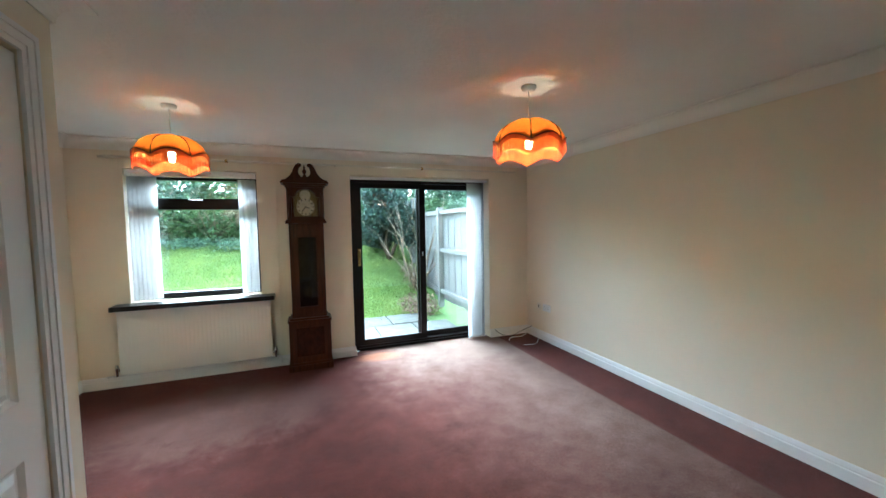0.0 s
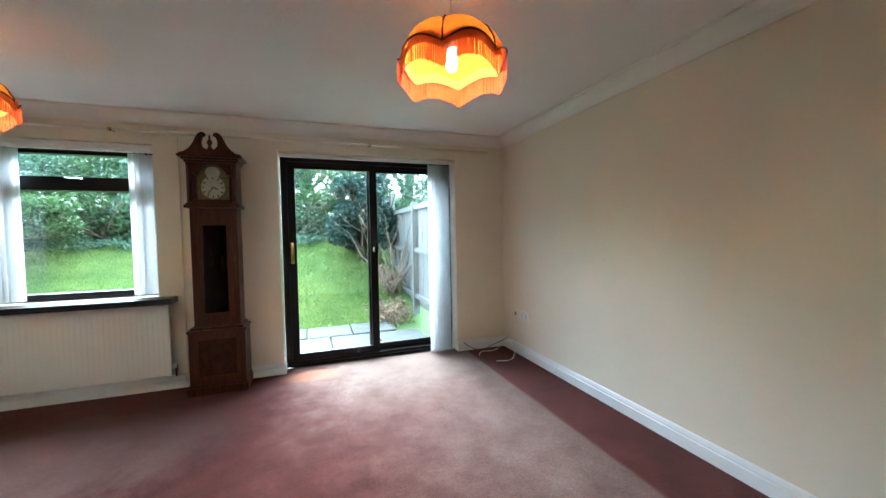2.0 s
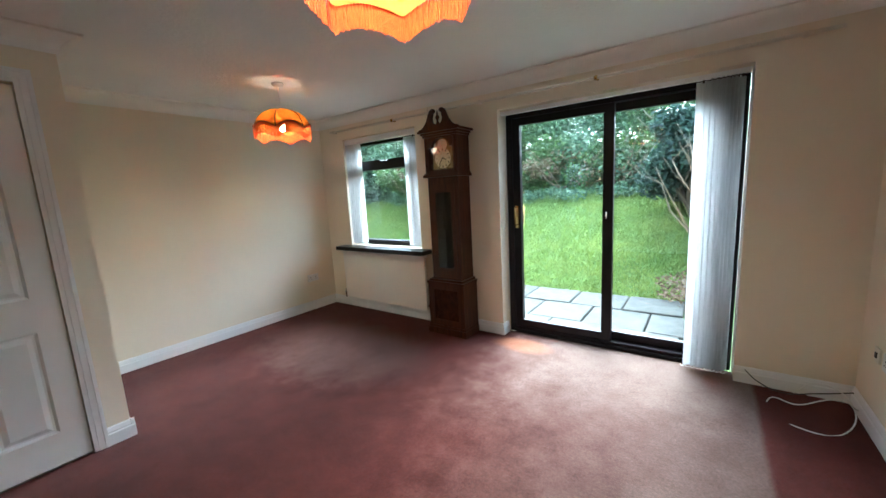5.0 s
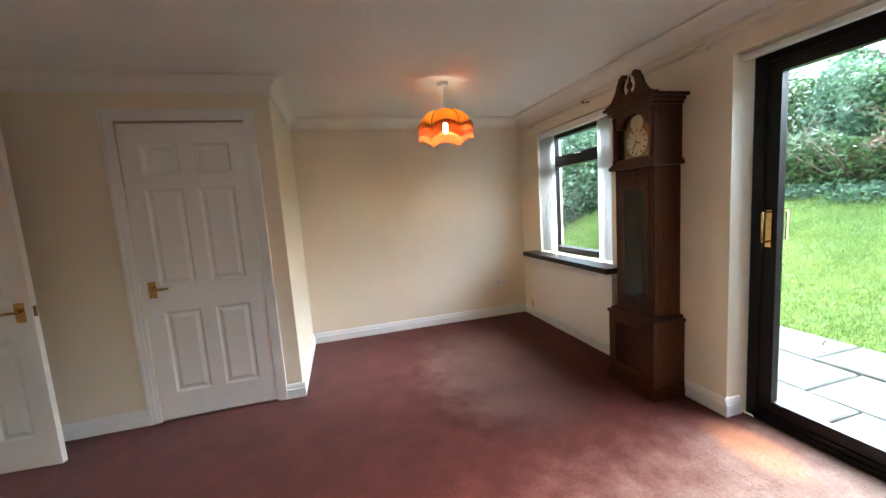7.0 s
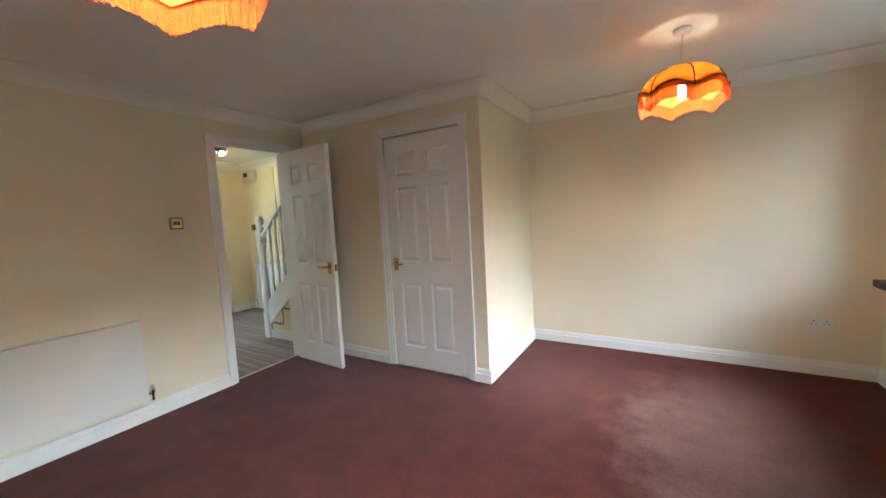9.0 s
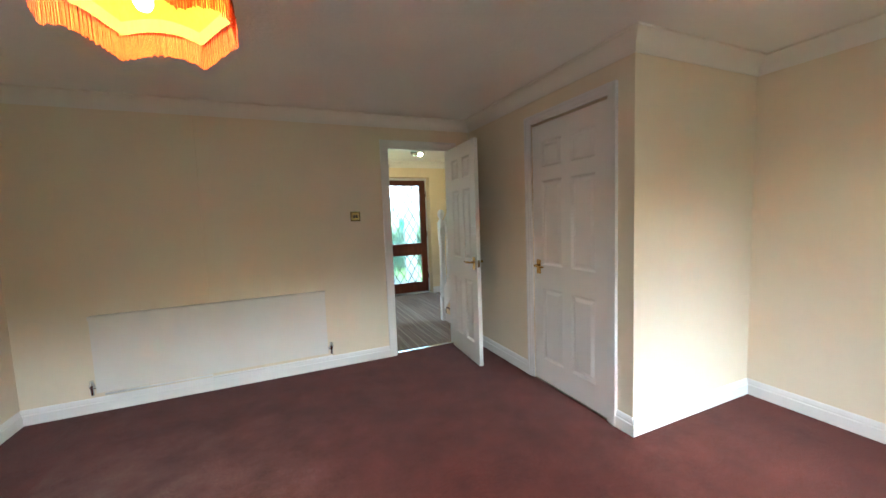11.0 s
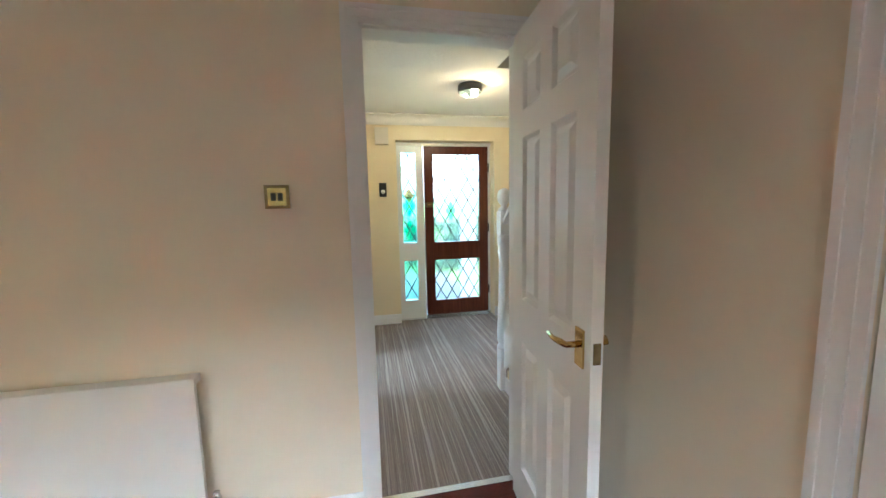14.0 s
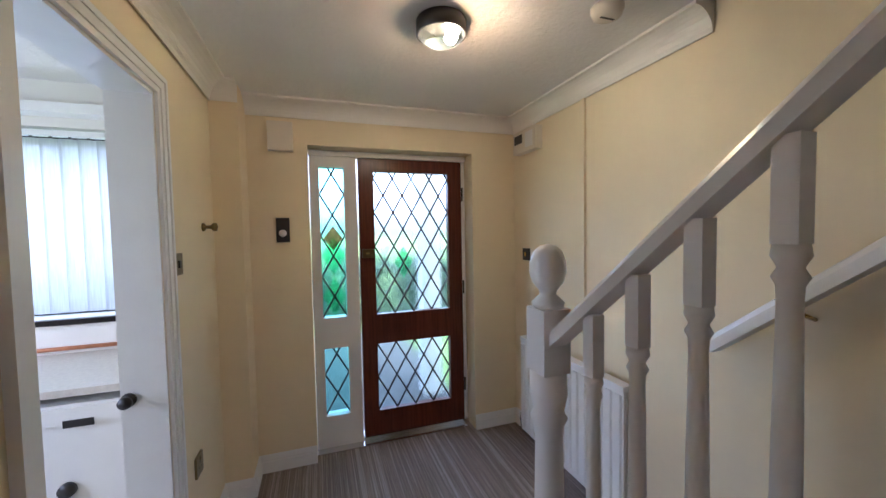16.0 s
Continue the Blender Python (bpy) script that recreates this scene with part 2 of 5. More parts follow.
def pane(name, tint=(1, 1, 1)):
    """Thin window glass: clear with a Fresnel gloss."""
    m, nt, b = material(name)
    nt.nodes.remove(b)
    clear = nt.nodes.new("ShaderNodeBsdfTransparent")
    clear.inputs["Color"].default_value = (*tint, 1)
    gloss = nt.nodes.new("ShaderNodeBsdfGlossy")
    gloss.inputs["Roughness"].default_value = 0.02
    fr = nt.nodes.new("ShaderNodeLayerWeight")
    fr.inputs["Blend"].default_value = 0.5
    steep = nt.nodes.new("ShaderNodeMath")
    steep.operation = "POWER"
    steep.inputs[1].default_value = 5.0
    nt.links.new(fr.outputs["Facing"], steep.inputs[0])
    gain = nt.nodes.new("ShaderNodeMath")
    gain.operation = "MULTIPLY_ADD"
    gain.inputs[1].default_value, gain.inputs[2].default_value = 0.9, 0.04
    nt.links.new(steep.outputs[0], gain.inputs[0])
    ms = nt.nodes.new("ShaderNodeMixShader")
    nt.links.new(gain.outputs[0], ms.inputs[0])
    nt.links.new(clear.outputs[0], ms.inputs[1])
    nt.links.new(gloss.outputs[0], ms.inputs[2])
    nt.links.new(ms.outputs[0], nt.nodes["Material Output"].inputs["Surface"])
    return m


def obscured(name, tint):
    """Patterned door glass: it blurs what lies behind."""
    m, nt, b = material(name)
    b.inputs["Base Color"].default_value = (*tint, 1)
    b.inputs["Transmission Weight"].default_value = 1.0
    b.inputs["Roughness"].default_value = 0.22
    b.inputs["IOR"].default_value = 1.2
    bump(nt, b, noise_node(nt, 55, 2), 0.4, 0.004)
    return m


def cloth(name, colour, trans, rough=0.9, weave=(1, 1, 1), scale=300.0):
    m, nt, b = material(name)
    n = noise_node(nt, scale, 3, 0.6, weave)
    c = ramp(nt, n, [(0.3, tuple(v * 0.82 for v in colour)), (0.7, colour)])
    nt.links.new(c, b.inputs["Base Color"])
    b.inputs["Roughness"].default_value = rough
    b.inputs["Specular IOR Level"].default_value = 0.15
    tr = nt.nodes.new("ShaderNodeBsdfTranslucent")
    nt.links.new(c, tr.inputs["Color"])
    ms = nt.nodes.new("ShaderNodeMixShader")
    ms.inputs[0].default_value = trans
    nt.links.new(b.outputs[0], ms.inputs[1])
    nt.links.new(tr.outputs[0], ms.inputs[2])
    nt.links.new(ms.outputs[0], nt.nodes["Material Output"].inputs["Surface"])
    return m


def glowing(name, colour, strength):
    m, nt, b = material(name)
    b.inputs["Base Color"].default_value = (*colour, 1)
    b.inputs["Emission Color"].default_value = (*colour, 1)
    b.inputs["Emission Strength"].default_value = strength
    return m


M_CEIL = textured_ceiling()
M_CARPET = red_carpet()
M_STRIPE = striped_carpet()
M_LAWN = grass_ground()
M_CLOCK = wood("mahogany", (0.022, 0.0055, 0.002), (0.105, 0.030, 0.009), 0.3)
M_CLOCKDARK = wood("mahogany_burr", (0.020, 0.007, 0.004), (0.065, 0.022, 0.010), 0.22, (5, 5, 3), 7)
M_DOORWOOD = wood("hardwood_door", (0.075, 0.018, 0.009), (0.16, 0.042, 0.020), 0.3)
M_SILL = wood("dark_tile_sill", (0.006, 0.004, 0.004), (0.018, 0.010, 0.008), 0.3, (3, 12, 3))
M_PANE = pane("window_glass", (0.95, 0.97, 0.96))
M_PANEDARK = pane("clock_glass", (0.55, 0.55, 0.55))
M_FROST = obscured("obscured_glass", (0.76, 0.92, 0.96))
M_FROSTGREEN = obscured("green_glass", (0.30, 0.80, 0.50))
M_FROSTCYAN = obscured("cyan_glass", (0.40, 0.88, 0.85))
M_FROSTRED = obscured("brown_glass", (0.35, 0.14, 0.06))
M_BLIND = cloth("blind_fabric", (0.86, 0.86, 0.86), 0.6, weave=(1, 1, 0.05), scale=160)
# the thin weave lets part of the view through
bn = M_BLIND.node_tree
sheer = bn.nodes.new("ShaderNodeBsdfTransparent")
veil = bn.nodes.new("ShaderNodeMixShader")
veil.inputs[0].default_value = 0.22
bn.links.new(bn.nodes["Material Output"].inputs["Surface"].links[0].from_socket, veil.inputs[1])
bn.links.new(sheer.outputs[0], veil.inputs[2])
bn.links.new(veil.outputs[0], bn.nodes["Material Output"].inputs["Surface"])
M_SHADE = cloth("orange_shade_fabric", (0.80, 0.205, 0.006), 0.19, weave=(1, 1, 0.08), scale=130)
M_LINING = cloth("pale_shade_lining", (0.45, 0.19, 0.04), 0.05, weave=(1, 1, 0.08), scale=130)
M_FRINGE = cloth("orange_silk_fringe", (0.72, 0.075, 0.004), 0.035, weave=(1, 1, 0.04), scale=240)
M_BRAID = plain("brown_braid", (0.06, 0.022, 0.012), 0.8, vary=0.2, scale=60)
M_BULB = glowing("lit_bulb", (1.0, 0.78, 0.42), 22)
M_DIAL = plain("clock_dial", (0.66, 0.58, 0.42), 0.35, vary=0.12, scale=25)
M_LEAF_IVY = leaf("ivy_leaves", (0.045, 0.09, 0.052), (0.22, 0.32, 0.175))
M_LEAF_FIR = leaf("conifer_sprays", (0.012, 0.032, 0.024), (0.055, 0.10, 0.065))
M_LEAF_LIGHT = leaf("light_leaves", (0.04, 0.08, 0.02), (0.12, 0.19, 0.055))
M_LEAF_DRY = leaf("dead_leaves", (0.13, 0.075, 0.045), (0.40, 0.29, 0.19), 0.1)
M_BLADE = leaf("grass_blades", (0.17, 0.235, 0.04), (0.38, 0.46, 0.13), 0.35, patchy=True)


# ---- mesh tools ----
def mesh_object(name, bm, mats, parent=None, smooth=False, bevel=0.0):
    me = bpy.data.meshes.new(name)
    if bevel:
        bmesh.ops.bevel(bm, geom=[e for e in bm.edges if e.is_manifold and e.calc_face_angle(0) > 0.6], offset=bevel, segments=2, affect="EDGES", profile=0.6)
    bmesh.ops.recalc_face_normals(bm, faces=bm.faces)
    bm.to_mesh(me)
    bm.free()
    for m in (mats if isinstance(mats, (list, tuple)) else [mats]):
        me.materials.append(m)
    if smooth:
        for p in me.polygons:
            p.use_smooth = True
    ob = new(name, me)
    if parent:
        ob.parent = parent
    return ob


def add_box(bm, lo, hi, mat=0):
    v = [bm.verts.new((x, y, z)) for z in (lo[2], hi[2]) for y in (lo[1], hi[1]) for x in (lo[0], hi[0])]
    for f in ((0, 2, 3, 1), (4, 5, 7, 6), (0, 1, 5, 4), (2, 6, 7, 3), (0, 4, 6, 2), (1, 3, 7, 5)):
        bm.faces.new([v[i] for i in f]).material_index = mat


def boxes(name, items, mats, parent=None, bevel=0.0):
    bm = bmesh.new()
    for lo, hi in items:
        add_box(bm, lo, hi)
    return mesh_object(name, bm, mats, parent, bevel=bevel)


def add_lathe(bm, profile, centre=(0, 0, 0), n=20):
    rings = []
    for r, z in profile:
        rings.append([bm.verts.new((centre[0] + r * math.cos(2 * math.pi * i / n), centre[1] + r * math.sin(2 * math.pi * i / n), centre[2] + z)) for i in range(n)])
    for a, b in zip(rings, rings[1:]):
        for i in range(n):
            bm.faces.new((a[i], a[(i + 1) % n], b[(i + 1) % n], b[i]))
    for ring in (rings[0], rings[-1]):
        if profile[rings.index(ring)][0] > 1e-4:
            bm.faces.new(ring)


def lathe(name, profile, mats, centre=(0, 0, 0), parent=None, n=20, smooth=True):
    bm = bmesh.new()
    add_lathe(bm, profile, centre, n)
    return mesh_object(name, bm, mats, parent, smooth)


def add_tube(bm, points, r, n=8):
    pts = [Vector(p) for p in points]
    rings = []
    for i, p in enumerate(pts):
        d = (pts[min(i + 1, len(pts) - 1)] - pts[max(i - 1, 0)]).normalized()
        a = d.cross(Vector((0, 0, 1)) if abs(d.z) < 0.9 else Vector((1, 0, 0))).normalized()
        b = d.cross(a)
        rad = r[i] if isinstance(r, (list, tuple)) else r
        rings.append([bm.verts.new(p + rad * (math.cos(2 * math.pi * k / n) * a + math.sin(2 * math.pi * k / n) * b)) for k in range(n)])
    for a, b in zip(rings, rings[1:]):
        for k in range(n):
            bm.faces.new((a[k], a[(k + 1) % n], b[(k + 1) % n], b[k]))
    bm.faces.new(rings[0])
    bm.faces.new(rings[-1])


def tube(name, points, r, mats, parent=None, n=8):
    bm = bmesh.new()
    add_tube(bm, points, r, n)
    return mesh_object(name, bm, mats, parent, True)


def add_prism(bm, outline, origin, u, v, w):
    """Outline of (a, b) laid along u and v at origin, thickened by the vector w."""
    o, u, v, w = Vector(origin), Vector(u), Vector(v), Vector(w)
    a = [bm.verts.new(o + x * u + y * v) for x, y in outline]
    b = [bm.verts.new(o + x * u + y * v + w) for x, y in outline]
    bm.faces.new(a)
    bm.faces.new(b[::-1])
    for i in range(len(a)):
        j = (i + 1) % len(a)
        bm.faces.new((a[i], b[i], b[j], a[j]))


def prism(name, outline, origin, u, v, w, mats, parent=None, bevel=0.0):
    bm = bmesh.new()
    add_prism(bm, outline, origin, u, v, w)
    return mesh_object(name, bm, mats, parent, bevel=bevel)


def base_of(name, at=(0, 0, 0), turn=0.0):
    ob = new(name)
    ob.matrix_world = pose(*at, 0, 0, turn)
    ob.empty_display_size = 0.1
    return ob


# ---- the house: room, hall, stairs, kitchen ----
H = 2.285
XE, XW, YN = 3.408, -1.31, 4.425
XC, YR = -0.165, 1.952
HF, HR, HL = -2.60, -1.085, 0.855
SD = (1.13, 2.845, 2.035)
WIN = (-0.90, 0.20, 0.78, 2.03)
DR = (0.062, 0.712, 2.005)


def wall(name, axis, at, thick, a0, a1, z0, z1, mat, openings=()):
    """A wall along x or y from a0 to a1; its openings (lo, hi, bottom, top) go right through."""
    cuts = sorted({a0, a1, *(v for o in openings for v in o[:2])})
    items = []
    for p, q in zip(cuts, cuts[1:]):
        mid = (p + q) / 2
        spans = [(z0, z1)]
        for o in openings:
            if o[0] < mid < o[1]:
                spans = [(z0, o[2]), (o[3], z1)]
        for s, e in spans:
            if e - s > 1e-3:
                if axis == "x":
                    items.append(((p, min(at, at + thick), s), (q, max(at, at + thick), e)))
                else:
                    items.append(((min(at, at + thick), p, s), (max(at, at + thick), q, e)))
    return tagged(boxes(name, items, mat), kind="structure")


wall("wall_north", "x", YN, 0.28, XW - 0.28, XE + 0.2, -0.15, H + 0.02, M_WALL, [(SD[0], SD[1], -0.15, SD[2]), WIN])
wall("wall_east", "y", XE, 0.2, 0.0, YN, -0.15, H + 0.02, M_WALL)
wall("wall_west", "y", XW, -0.28, YR - 0.12, YN, -0.15, H + 0.02, M_WALL)
wall("wall_south", "x", 0.0, -0.1, XC + 0.003, XE + 0.2, -0.15, H + 0.02, M_WALL, [(DR[0], DR[1], -0.15, DR[2])])
wall("wall_stairs", "y", XC, -0.09, 0.0, YR, -0.15, 4.7, M_WALL, [(1.03, 1.775, 0.0, 2.015)])
wall("wall_return", "x", YR, -0.1, XW, XC - 0.09, -0.15, 4.7, M_WALL)
tagged(boxes("floor", [((XW, -0.05, -0.15), (XE, YN + 0.12, 0.0))], M_CARPET), "deep red room carpet bleached pale by the garden door, daylight sheen painted in", kind="structure")
tagged(boxes("floor_hall", [((HR, HF - 0.3, -0.15), (HL, -0.05, -0.002))], M_STRIPE), "grey and brown striped hall carpet", kind="structure")
tagged(boxes("door_bar", [((DR[0], -0.07, -0.002), (DR[1], -0.035, 0.006))], M_CHROME, bevel=0.002), "thin metal threshold strip between two carpets", kind="structure")
# one sheet over room and alcove, with the stairwell left open
tagged(boxes("ceiling", [((XC - 0.09, -0.1, H), (XE + 0.2, YN + 0.28, H + 0.2)), ((XW - 0.28, YR - 0.1, H), (XC - 0.09, YN + 0.28, H + 0.2))], M_CEIL), "white swirl-textured plaster ceiling", kind="structure")
tagged(boxes("ceiling_hall", [((-0.24, HF - 0.3, H), (HL + 1.9, -0.1, H + 0.2)), ((HR - 0.2, HF - 0.3, H), (-0.24, -1.12, H + 0.2))], M_CEIL), "white textured hall ceiling", kind="structure")
FD = (-0.74, 0.375, 2.03)
wall("wall_front", "x", HF, -0.28, HR - 0.2, HL + 0.1, -0.15, H + 0.02, M_HALL, [(FD[0], FD[1], -0.15, FD[2])])
wall("wall_hall_right", "y", HR, -0.2, HF, YR - 0.1, -0.15, 4.7, M_HALL)
KD = (-1.685, -1.03, 1.975)
wall("wall_hall_left", "y", HL, 0.14, HF, -0.1, -0.15, H + 0.02, M_HALL, [(KD[0], KD[1], -0.15, KD[2])])
tagged(boxes("hall_boxing", [((0.715, HF, -0.002), (HL, -2.39, H))], M_HALL), "boxed-in pipes in the hall corner", kind="structure")
# upper storey round the stairwell
tagged(boxes("wall_stairwell_upper", [((-0.24, -1.12, H + 0.2), (-0.14, 0.0, 4.7)), ((HR, -1.22, H + 0.2), (-0.14, -1.12, 4.7))], M_HALL), kind="structure")
tagged(boxes("ceiling_stairwell", [((HR - 0.2, -1.22, 4.7), (-0.1, YR, 4.85))], M_CEIL), kind="structure")
# kitchen shell
tagged(boxes("floor_kitchen", [((HL, HF, -0.15), (2.8, -0.1, 0.0))], M_COUNTER), kind="structure")
wall("wall_kitchen_front", "x", HF, -0.28, HL + 0.1, 3.0, -0.15, H + 0.02, M_COVE, [(1.25, 2.35, 1.05, 2.05)])
# the east opening is assumed and out of view, cut for the fill lamp
wall("wall_kitchen_east", "y", 2.8, 0.2, HF, -0.1, -0.15, H + 0.02, M_COVE, [(-1.85, -0.75, 0.95, 2.05)])


# skirting, coving
def run_profile(name, outline, runs, mat, label=""):
    """outline of (out from the wall, up); each run: start, end, way out of the wall."""
    bm = bmesh.new()
    for p, q, n in runs:
        p, q = Vector((*p, 0)), Vector((*q, 0))
        add_prism(bm, outline, p, (*n, 0), (0, 0, 1), q - p)
    return tagged(mesh_object(name, bm, mat), label, kind="structure")


SKIRT = [(0, 0), (0.018, 0), (0.018, 0.068), (0.013, 0.074), (0.013, 0.082), (0.008, 0.100), (0.003, 0.108), (0, 0.108)]
run_profile("baseboard", SKIRT, [
    ((XE, 0.02), (XE, YN), (-1, 0)), ((SD[1], YN), (XE, YN), (0, -1)), ((XW, YN), (SD[0], YN), (0, -1)),
    ((XW, YR), (XW, YN), (1, 0)), ((XW, YR), (XC + 0.015, YR), (0, 1)), ((XC, 1.841), (XC, YR + 0.018), (1, 0)),
    ((XC, 0.0), (XC, 0.964), (1, 0)), ((0.778, 0), (XE, 0), (0, 1)),
    ((SD[0], YN - 0.018), (SD[0], YN + 0.10), (1, 0))], M_TRIM, "white painted moulded skirting board")
run_profile("baseboard_hall", SKIRT, [
    ((HR, HF), (HR, -1.2), (1, 0)), ((HR, HF), (FD[0], HF), (0, 1)), ((FD[1], HF), (0.715, HF), (0, 1)),
    ((0.715, HF), (0.715, -2.372), (-1, 0)), ((0.697, -2.39), (HL, -2.39), (0, 1)), ((HL, -2.39), (HL, KD[0] - 0.07), (-1, 0)), ((HL, KD[1] + 0.07), (HL, -0.1), (-1, 0))], M_TRIM, "white painted hall skirting board")
COVE = [(0, 0)] + [(0.006, -0.10), (0.012, -0.10)] + [(0.10 - 0.088 * math.cos(a), -0.098 + 0.086 * math.sin(a)) for a in [math.pi / 2 * k / 7 for k in range(8)]] + [(0.10, -0.006), (0.10, 0)]


def coving(name, runs, mat):
    bm = bmesh.new()
    for p, q, n in runs:
        p, q = Vector((*p, H)), Vector((*q, H))
        add_prism(bm, COVE, p, (*n, 0), (0, 0, 1), q - p)
    return tagged(mesh_object(name, bm, mat, smooth=False), "white plaster concave coving", kind="structure")


def mitred_coving(name, loop, mat):
    """Coving round a closed plan, room on the left of the loop, mitred at every corner."""
    bm = bmesh.new()
    n = len(loop)
    rings = []
    for i, p in enumerate(loop):
        a = (Vector(p) - Vector(loop[i - 1])).normalized()
        b = (Vector(loop[(i + 1) % n]) - Vector(p)).normalized()
        m = Vector((-a.y, a.x)) + Vector((-b.y, b.x))
        rings.append([bm.verts.new((p[0] + m.x * d, p[1] + m.y * d, H + z)) for d, z in COVE])
    for i in range(n):
        for k in range(len(COVE)):
            j = (k + 1) % len(COVE)
            bm.faces.new((rings[i][k], rings[i][j], rings[(i + 1) % n][j], rings[(i + 1) % n][k]))
    return tagged(mesh_object(name, bm, mat), "white plaster concave coving", kind="structure")


mitred_coving("coving", [(XE, 0), (XE, YN), (XW, YN), (XW, YR), (XC, YR), (XC, 0)], M_COVE)
coving("coving_hall", [((HR, HF), (HR, -1.12), (1, 0)), ((HR, HF), (HL, HF), (0, 1)), ((HL, HF), (HL, -0.1), (-1, 0)), ((0.715, -2.39), (HL, -2.39), (0, 1))], M_COVE)


# ---- doors ----
def architrave(name, axis, at, out, lo, hi, top, parent=None):
    """Moulded casing of three steps round an opening, on one face of the wall."""
    bm = bmesh.new()
    for k, (w0, w1, d) in enumerate([(0.0, 0.020, 0.012), (0.020, 0.048, 0.017), (0.048, 0.066, 0.022)]):
        for p, q, s, e in ((lo - w1, lo - w0, 0, top + w1), (hi + w0, hi + w1, 0, top + w1), (lo - w0, hi + w0, top + w0, top + w1)):
            a, b = sorted((at, at + out * d))
            if axis == "x":
                add_box(bm, (p, a, s), (q, b, e))
            else:
                add_box(bm, (a, p, s), (b, q, e))
    return tagged(mesh_object(name, bm, M_TRIM, parent, bevel=0.002), "white moulded door casing", kind="structure")


def lining(name, axis, lo, hi, top, d0, d1):
    t = 0.012
    items = [((lo, d0, 0), (lo + t, d1, top)), ((hi - t, d0, 0), (hi, d1, top)), ((lo, d0, top - t), (hi, d1, top))]
    if axis == "y":
        items = [((a[1], a[0], a[2]), (b[1], b[0], b[2])) for a, b in items]
    return tagged(boxes(name, items, M_TRIM, bevel=0.001), "white door lining", kind="structure")


def lever_handle(parent, x, z, face, side, mat=M_BRASS):
    """Brass lever on a square back plate; face +1 or -1: the side of the leaf; side: the way the lever points."""
    y0 = face * 0.0175
    a, b = sorted((y0, y0 + face * 0.006))
    boxes("handle_plate", [((x - 0.022, a, z - 0.055), (x + 0.022, b, z + 0.055))], mat, parent, bevel=0.002)
    yy = y0 + face * 0.05
    tube("handle_lever", [(x, y0, z + 0.01), (x, yy * 0.9, z + 0.01), (x + side * 0.02, yy, z + 0.012), (x + side * 0.07, yy, z + 0.006), (x + side * 0.11, yy * 0.97, z + 0.010)], [0.010, 0.009, 0.010, 0.008, 0.006], mat, parent, 10)


def panel_door(name, width, height, handle_x, label):
    """Six-panel moulded leaf along +x from its hinge; the panels are raised inside sunk mouldings on both faces."""
    root = base_of(name)
    t = 0.0175
    s = 0.105
    mid = width / 2
    cols = [(s, mid - 0.045), (mid + 0.045, width - s)]
    rows = [(0.19, 0.76), (0.94, 1.58), (1.68, 1.87)]
    bm = bmesh.new()
    xs = [0, cols[0][0], cols[0][1], cols[1][0], cols[1][1], width]
    zs = [0.008] + [v for r in rows for v in r] + [height]
    for i in range(5):
        for k in range(len(zs) - 1):
            is_panel = i in (1, 3) and k in (1, 3, 5)
            if not is_panel:
                add_box(bm, (xs[i], -t, zs[k]), (xs[i + 1], t, zs[k + 1]))
    bmesh.ops.remove_doubles(bm, verts=bm.verts, dist=1e-5)
    bm.verts.index_update()
    inner = []
    keyed = {}
    for f in bm.faces:
        keyed.setdefault(tuple(sorted(v.index for v in f.verts)), []).append(f)
    for fs in keyed.values():
        if len(fs) > 1:
            inner += fs
    bmesh.ops.delete(bm, geom=inner, context="FACES_ONLY")
    mesh_object("door_leaf", bm, M_GLOSS, root)
    for x0, x1 in cols:
        for z0, z1 in rows:
            pb = bmesh.new()
            for sgn in (-1, 1):
                loops = []
                for inset, y in ((0, t), (0.012, t - 0.013), (0.022, t - 0.013), (0.044, t - 0.002)):
                    loops.append([pb.verts.new(p) for p in ((x0 + inset, sgn * y, z0 + inset), (x1 - inset, sgn * y, z0 + inset), (x1 - inset, sgn * y, z1 - inset), (x0 + inset, sgn * y, z1 - inset))])
                for a, b in zip(loops, loops[1:]):
                    for k in range(4):
                        pb.faces.new((a[k], a[(k + 1) % 4], b[(k + 1) % 4], b[k]))
                pb.faces.new(loops[-1])
            mesh_object("panel", pb, M_GLOSS, root)
    side = -1 if handle_x > mid else 1
    lever_handle(root, handle_x, 0.92, 1, side)
    lever_handle(root, handle_x, 0.92, -1, side)
    edge = width if handle_x > mid else 0.0
    boxes("latch_plate", [((edge - 0.002, -0.011, 0.89), (edge + 0.002, 0.011, 0.95))], M_OLDBRASS, root)
    return tagged(root, label, "door")


room_door = panel_door("panel_door", 0.63, 1.99, 0.575, "white six-panel door standing open with brass lever handle")
room_door.matrix_world = pose(DR[0] + 0.022, 0.022, 0, 0, 0, 86.5)
cup_door = panel_door("panel_door", 0.735, 2.0, 0.06, "white six-panel cupboard door, closed, with brass lever")
cup_door.matrix_world = pose(XC - 0.022, 1.035, 0, 0, 0, 90)
architrave("trim_room_door", "x", 0.0, 1, DR[0], DR[1], DR[2])
architrave("trim_room_door_hall", "x", -0.1, -1, DR[0], DR[1], DR[2])
lining("door_lining_1", "x", DR[0], DR[1], DR[2], -0.099, -0.001)
architrave("trim_cupboard", "y", XC, 1, 1.03, 1.775, 2.015)
tagged(boxes("door_stop", [((XC - 0.085, 1.03, 0), (XC - 0.045, 1.775, 2.014))], M_TRIM), kind="structure")
architrave("trim_kitchen_door", "y", HL, -1, KD[0], KD[1], KD[2])
lining("door_lining_2", "y", KD[0], KD[1], KD[2], HL + 0.001, HL + 0.139)


